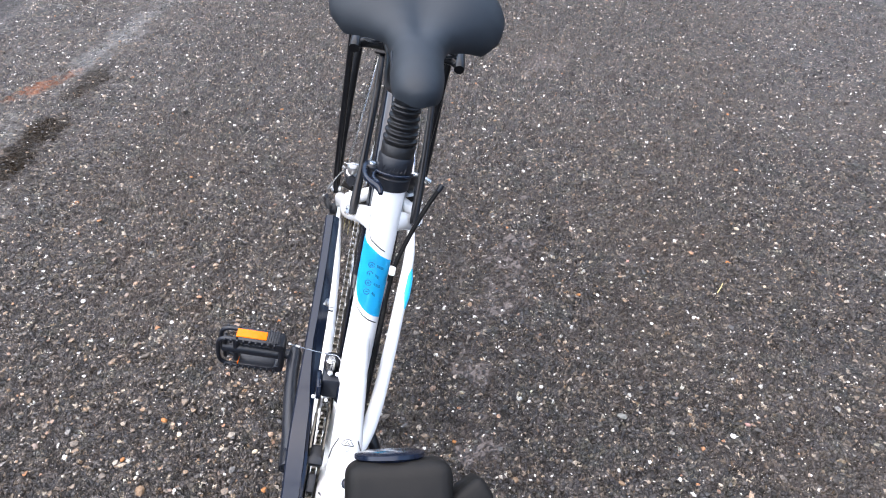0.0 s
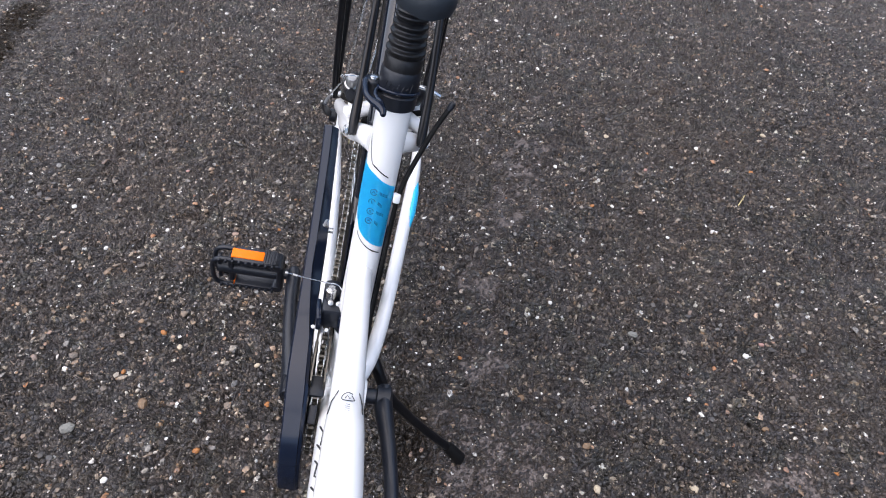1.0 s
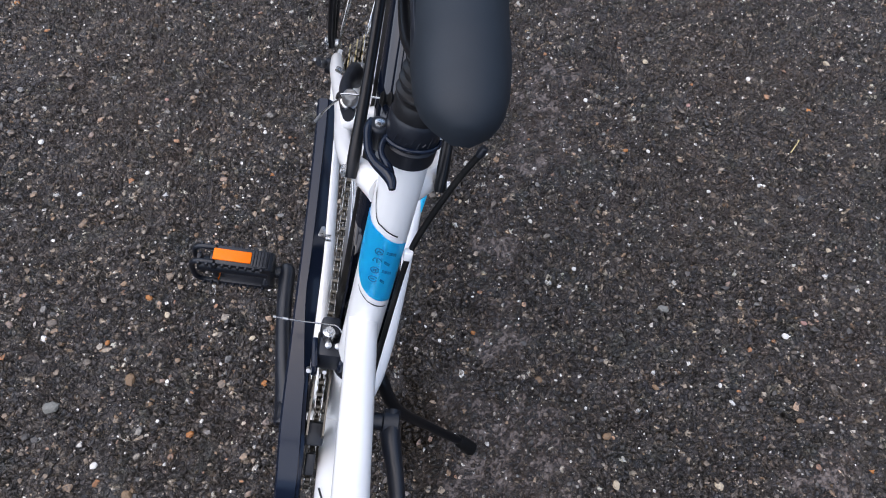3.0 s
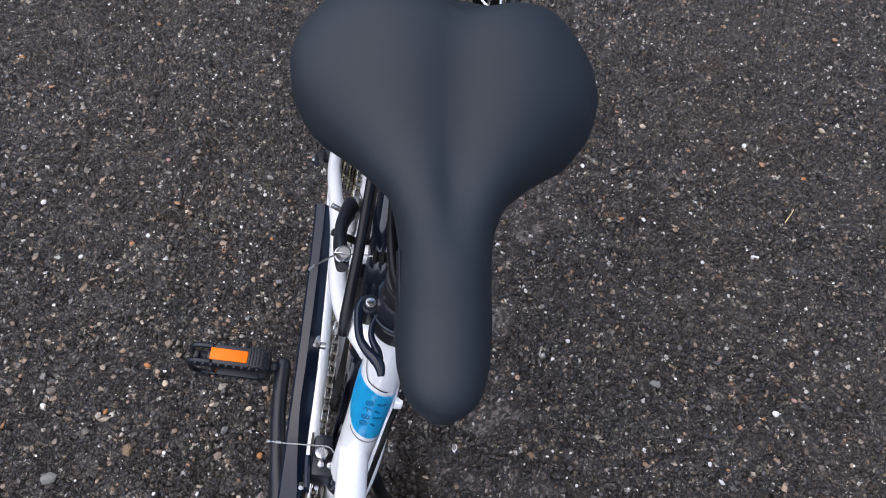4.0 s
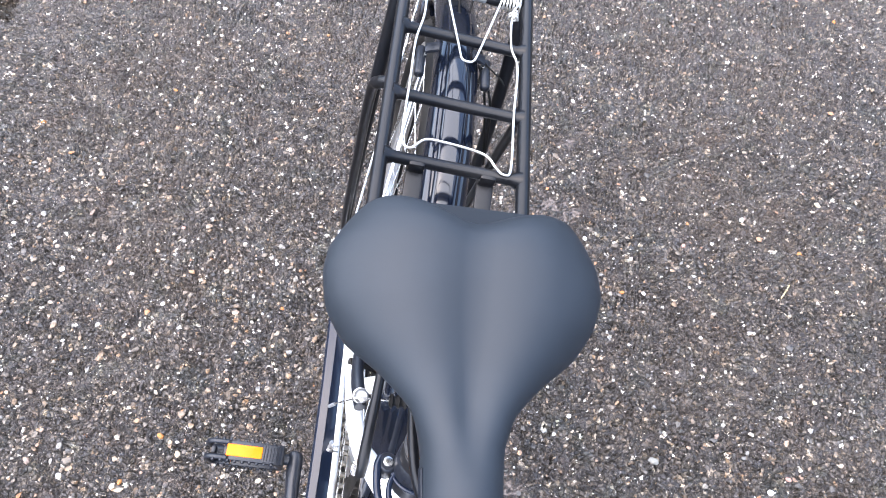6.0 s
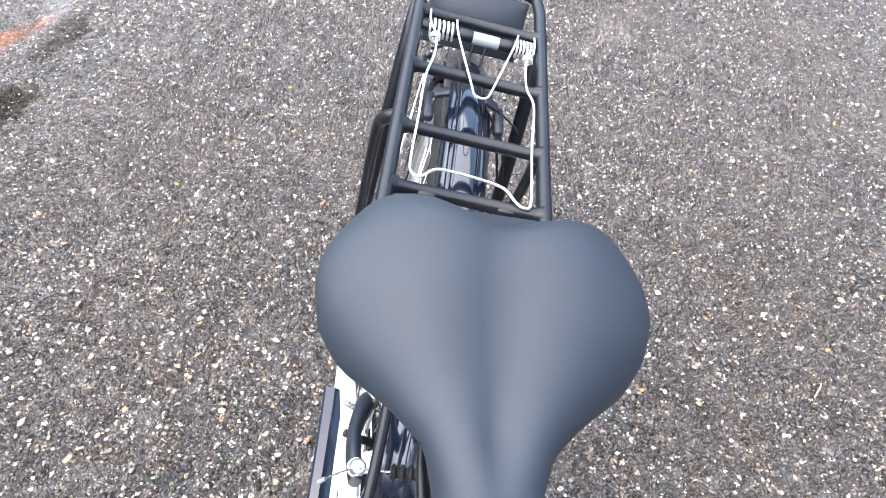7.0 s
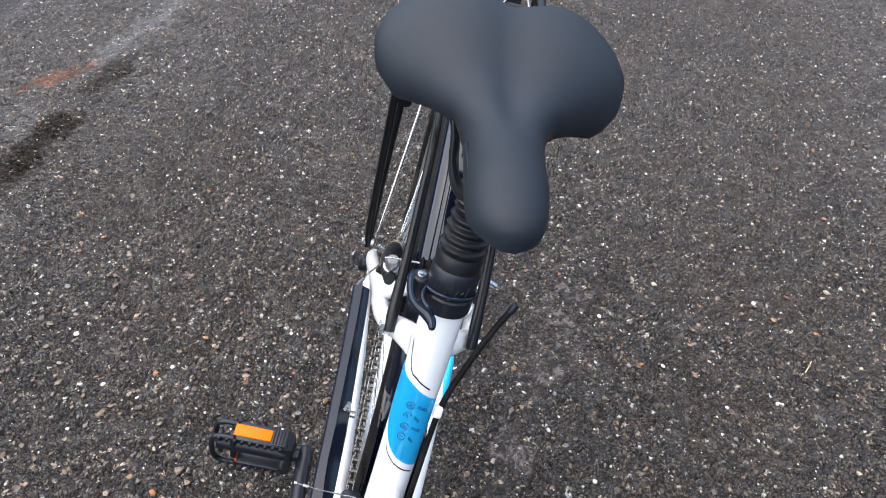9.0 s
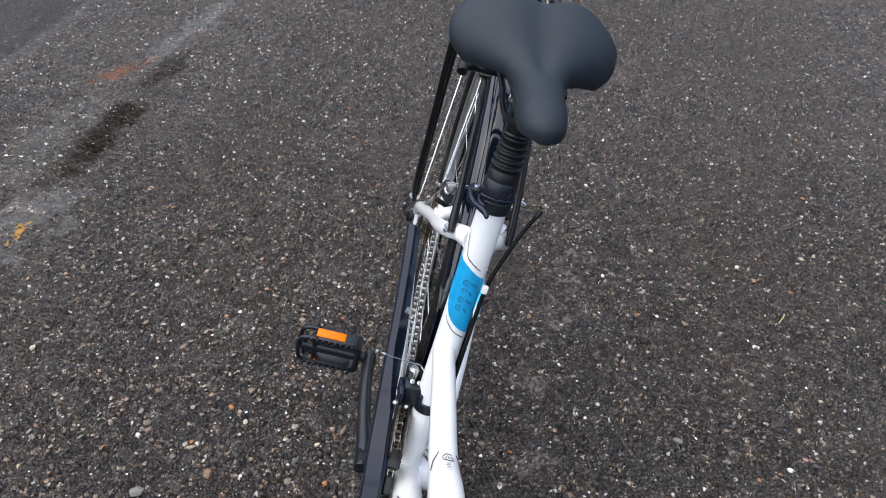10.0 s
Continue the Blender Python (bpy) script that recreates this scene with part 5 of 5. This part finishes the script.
for sx in (-1, 1):
    sweep(bm, curve([(sx * 0.012, 0.037, 0.560), (sx * 0.045, 0.023, 0.520), (sx * 0.052, -0.025, 0.430), (sx * 0.054, -0.095, 0.365), (sx * 0.054, -0.120, 0.345)], 5), [0.016, 0.0145, 0.013, 0.010, 0.008], 14)
lathe(bm, (0, 0.031, 0.545), (0, 0.044, 0.580), [(0, 0.020), (1, 0.021)], 20)
part("fork", bm, WHITE, bicycle, "white front fork")
wheel("front_wheel", FRONT, "spoked front wheel with a silver rim", 0.034)

# ---- loose things on the asphalt ----
ICO = [(0, 0, 1)] + [(0.894 * math.cos(a), 0.894 * math.sin(a), 0.447) for a in np.arange(5) * 1.2566] + [(0.894 * math.cos(a), 0.894 * math.sin(a), -0.447) for a in np.arange(5) * 1.2566 + 0.6283] + [(0, 0, -1)]
ICO_F = [(0, 1 + k, 1 + (k + 1) % 5) for k in range(5)] + [(1 + k, 6 + k, 1 + (k + 1) % 5) for k in range(5)] + [(6 + k, 6 + (k + 1) % 5, 1 + (k + 1) % 5) for k in range(5)] + [(11, 6 + (k + 1) % 5, 6 + k) for k in range(5)]


def scatter(name, count, box, lo, hi, rise, material, label, category, seed, gather=False):
    """Half-buried stones, all in one mesh; gather draws them towards the middle of the box."""
    rs = np.random.RandomState(seed)
    base, faces = np.array(ICO), np.array(ICO_F)
    x = rs.uniform(box[0], box[1], count)
    y = box[2] + (box[3] - box[2]) * rs.uniform(0, 1, count) ** 1.1
    if gather:
        x = (x + rs.uniform(box[0], box[1], count) + rs.uniform(box[0], box[1], count)) / 3
        y = (y + rs.uniform(box[2], box[3], count)) / 2
    size = lo * (hi / lo) ** (rs.uniform(0, 1, count) ** 1.8)
    turn = rs.uniform(0, 6.283, count)
    jig = 1 + rs.uniform(-0.38, 0.38, (count, 12, 1))
    p = base[None] * jig * np.stack([size * rs.uniform(0.75, 1.3, count), size * rs.uniform(0.6, 1.0, count), size * rs.uniform(0.35, 0.6, count)], 1)[:, None]
    c, s = np.cos(turn)[:, None], np.sin(turn)[:, None]
    q = np.stack([p[..., 0] * c - p[..., 1] * s + x[:, None], p[..., 0] * s + p[..., 1] * c + y[:, None], p[..., 2] + (asphalt_at(x, y)[0] + size * rise)[:, None]], -1)
    f = (faces[None] + 12 * np.arange(count)[:, None, None]).reshape(-1, 3)
    me = bpy.data.meshes.new(name)
    me.from_pydata(q.reshape(-1, 3).tolist(), [], f.tolist())
    me.materials.append(material)
    ob = new(name, me)
    return tagged(ob, label, category, kind="stuff")


scatter("gravel", 7000, (-1.6, 1.7, 0.32, 3.2), 0.0022, 0.0060, 0.0, GRAVEL, "small dark and brown stones set in the asphalt", "gravel", 3)
scatter("grit", 9000, (-1.7, 1.8, 0.32, 3.3), 0.0010, 0.0038, 0.0, GRIT, "small pale quartz grit scattered in the asphalt", "grit", 5)
scatter("stones", 3000, (-1.6, 1.7, 0.32, 2.9), 0.0026, 0.0068, 0.42, BROWN_STONE, "brown, cream and grey stones showing in the asphalt", "stone", 8)
scatter("stones", 520, (-1.25, 0.35, 0.20, 1.45), 0.0030, 0.0080, 0.30, BROWN_STONE, "brown and ochre stones crowded in the worn asphalt", "stone", 9, True)

SPOTS = {
    "white": [(-0.71, 1.031, 8), (0.655, 1.347, 7), (0.661, 0.791, 7), (0.284, 1.619, 7), (0.562, 0.668, 6), (-0.6, 0.929, 7), (-0.492, 0.988, 6), (0.225, 0.965, 6), (0.305, 0.877, 6), (0.496, 0.727, 6), (-0.562, 0.654, 6), (-0.414, 0.467, 7), (-0.595, 1.78, 7), (-1.003, 1.611, 8), (-0.526, 1.032, 6), (-0.295, 1.104, 5), (0.322, 1.251, 6), (0.312, 1.133, 6), (0.544, 0.694, 6), (0.874, 1.056, 6), (0.126, 0.669, 7), (0.444, 1.144, 5), (0.28, 0.842, 5), (0.553, 1.064, 5)],
    "cream": [(0.446, 1.37, 8), (0.823, 1.409, 9), (0.51, 0.782, 7), (-0.286, 0.702, 8), (0.531, 0.538, 10), (-0.628, 1.663, 6), (0.092, 0.992, 7), (0.374, 0.522, 9), (-0.374, 0.716, 7), (-0.223, 0.691, 7), (0.399, 1.384, 5), (0.836, 1.204, 6), (0.76, 0.964, 6)],
    "orange": [(0.617, 0.81, 6), (-0.284, 0.528, 8), (0.169, 0.861, 6), (0.77, 1.283, 7), (-0.478, 1.898, 7), (-0.892, 1.373, 7), (-0.632, 1.506, 6), (-0.261, 1.011, 6), (0.941, 1.987, 7), (-0.412, 0.742, 7), (0.139, 0.741, 6), (-0.457, 0.658, 6), (-0.187, 0.619, 7), (0.771, 0.585, 6), (0.4, 1.139, 6)],
    "pink": [(0.53, 1.268, 8), (0.056, 1.033, 5), (-0.501, 1.154, 6), (0.694, 0.817, 6)],
    "grey": [(0.457, 0.817, 10), (-0.506, 0.544, 15), (0.177, 0.825, 6), (0.042, 0.492, 7)],
    "brown": [(0.361, 0.594, 8), (0.44, 0.68, 7), (-0.36, 0.57, 9), (-0.402, 0.602, 14), (0.251, 0.672, 9), (-0.351, 0.43, 12), (0.667, 0.65, 8)],
}
rs = np.random.RandomState(11)
pebble_mesh = {}
for tone, spots_of in SPOTS.items():
    for x, y, mm in spots_of:
        if tone not in pebble_mesh:
            bm = B()
            bmesh.ops.create_icosphere(bm, subdivisions=2, radius=1.0)
            for v in bm.verts:
                v.co *= 1 + 0.22 * noise.noise(v.co * 1.7 + V(len(tone), 3, 1))
            me = bpy.data.meshes.new("pebble")
            bm.to_mesh(me)
            bm.free()
            me.materials.append(PEBBLES[tone])
            pebble_mesh[tone] = me
        ob = new("pebble", pebble_mesh[tone])
        r = mm * 0.00078
        ob.matrix_world = pose(x, y, float(asphalt_at(np.array([x]), np.array([y]))[0][0]) + r * 0.1, 0, 0, rs.uniform(0, 360)) @ Matrix.Diagonal((r * rs.uniform(0.9, 1.3), r * rs.uniform(0.7, 1.0), r * 0.55, 1))
        tagged(ob, tone + " pebble bedded in the dark asphalt", "pebble", "larger pebbles")

bm = B()
sweep(bm, curve([(0.721, 1.174, 0.006), (0.7315, 1.190, 0.0072), (0.741, 1.206, 0.006)], 4), 0.0012, 7)
tagged(part("straw", bm, STRAW, None), "short dry yellow straw lying on the asphalt", "straw")
bm = B()
rl = random.Random(4)
for k in range(26):
    a, d = rl.uniform(0, 6.28), rl.uniform(0, 1)
    c = V(-1.128 + 0.018 * d * math.cos(a), 1.136 + 0.045 * d * math.sin(a), 0.009 + 0.004 * rl.random())
    m = Matrix.Translation(c) @ Euler((rl.uniform(-0.5, 0.5), rl.uniform(-0.5, 0.5), rl.uniform(0, 6.28))).to_matrix().to_4x4()
    slab(bm, [(-0.012, 0), (-0.004, -0.003), (0.006, -0.0025), (0.012, 0), (0.004, 0.003), (-0.006, 0.0025)], m, 0.0005)
tagged(part("leaf_litter", bm, LEAF, None), "clump of orange-brown rotting leaf scraps", "leaf litter")
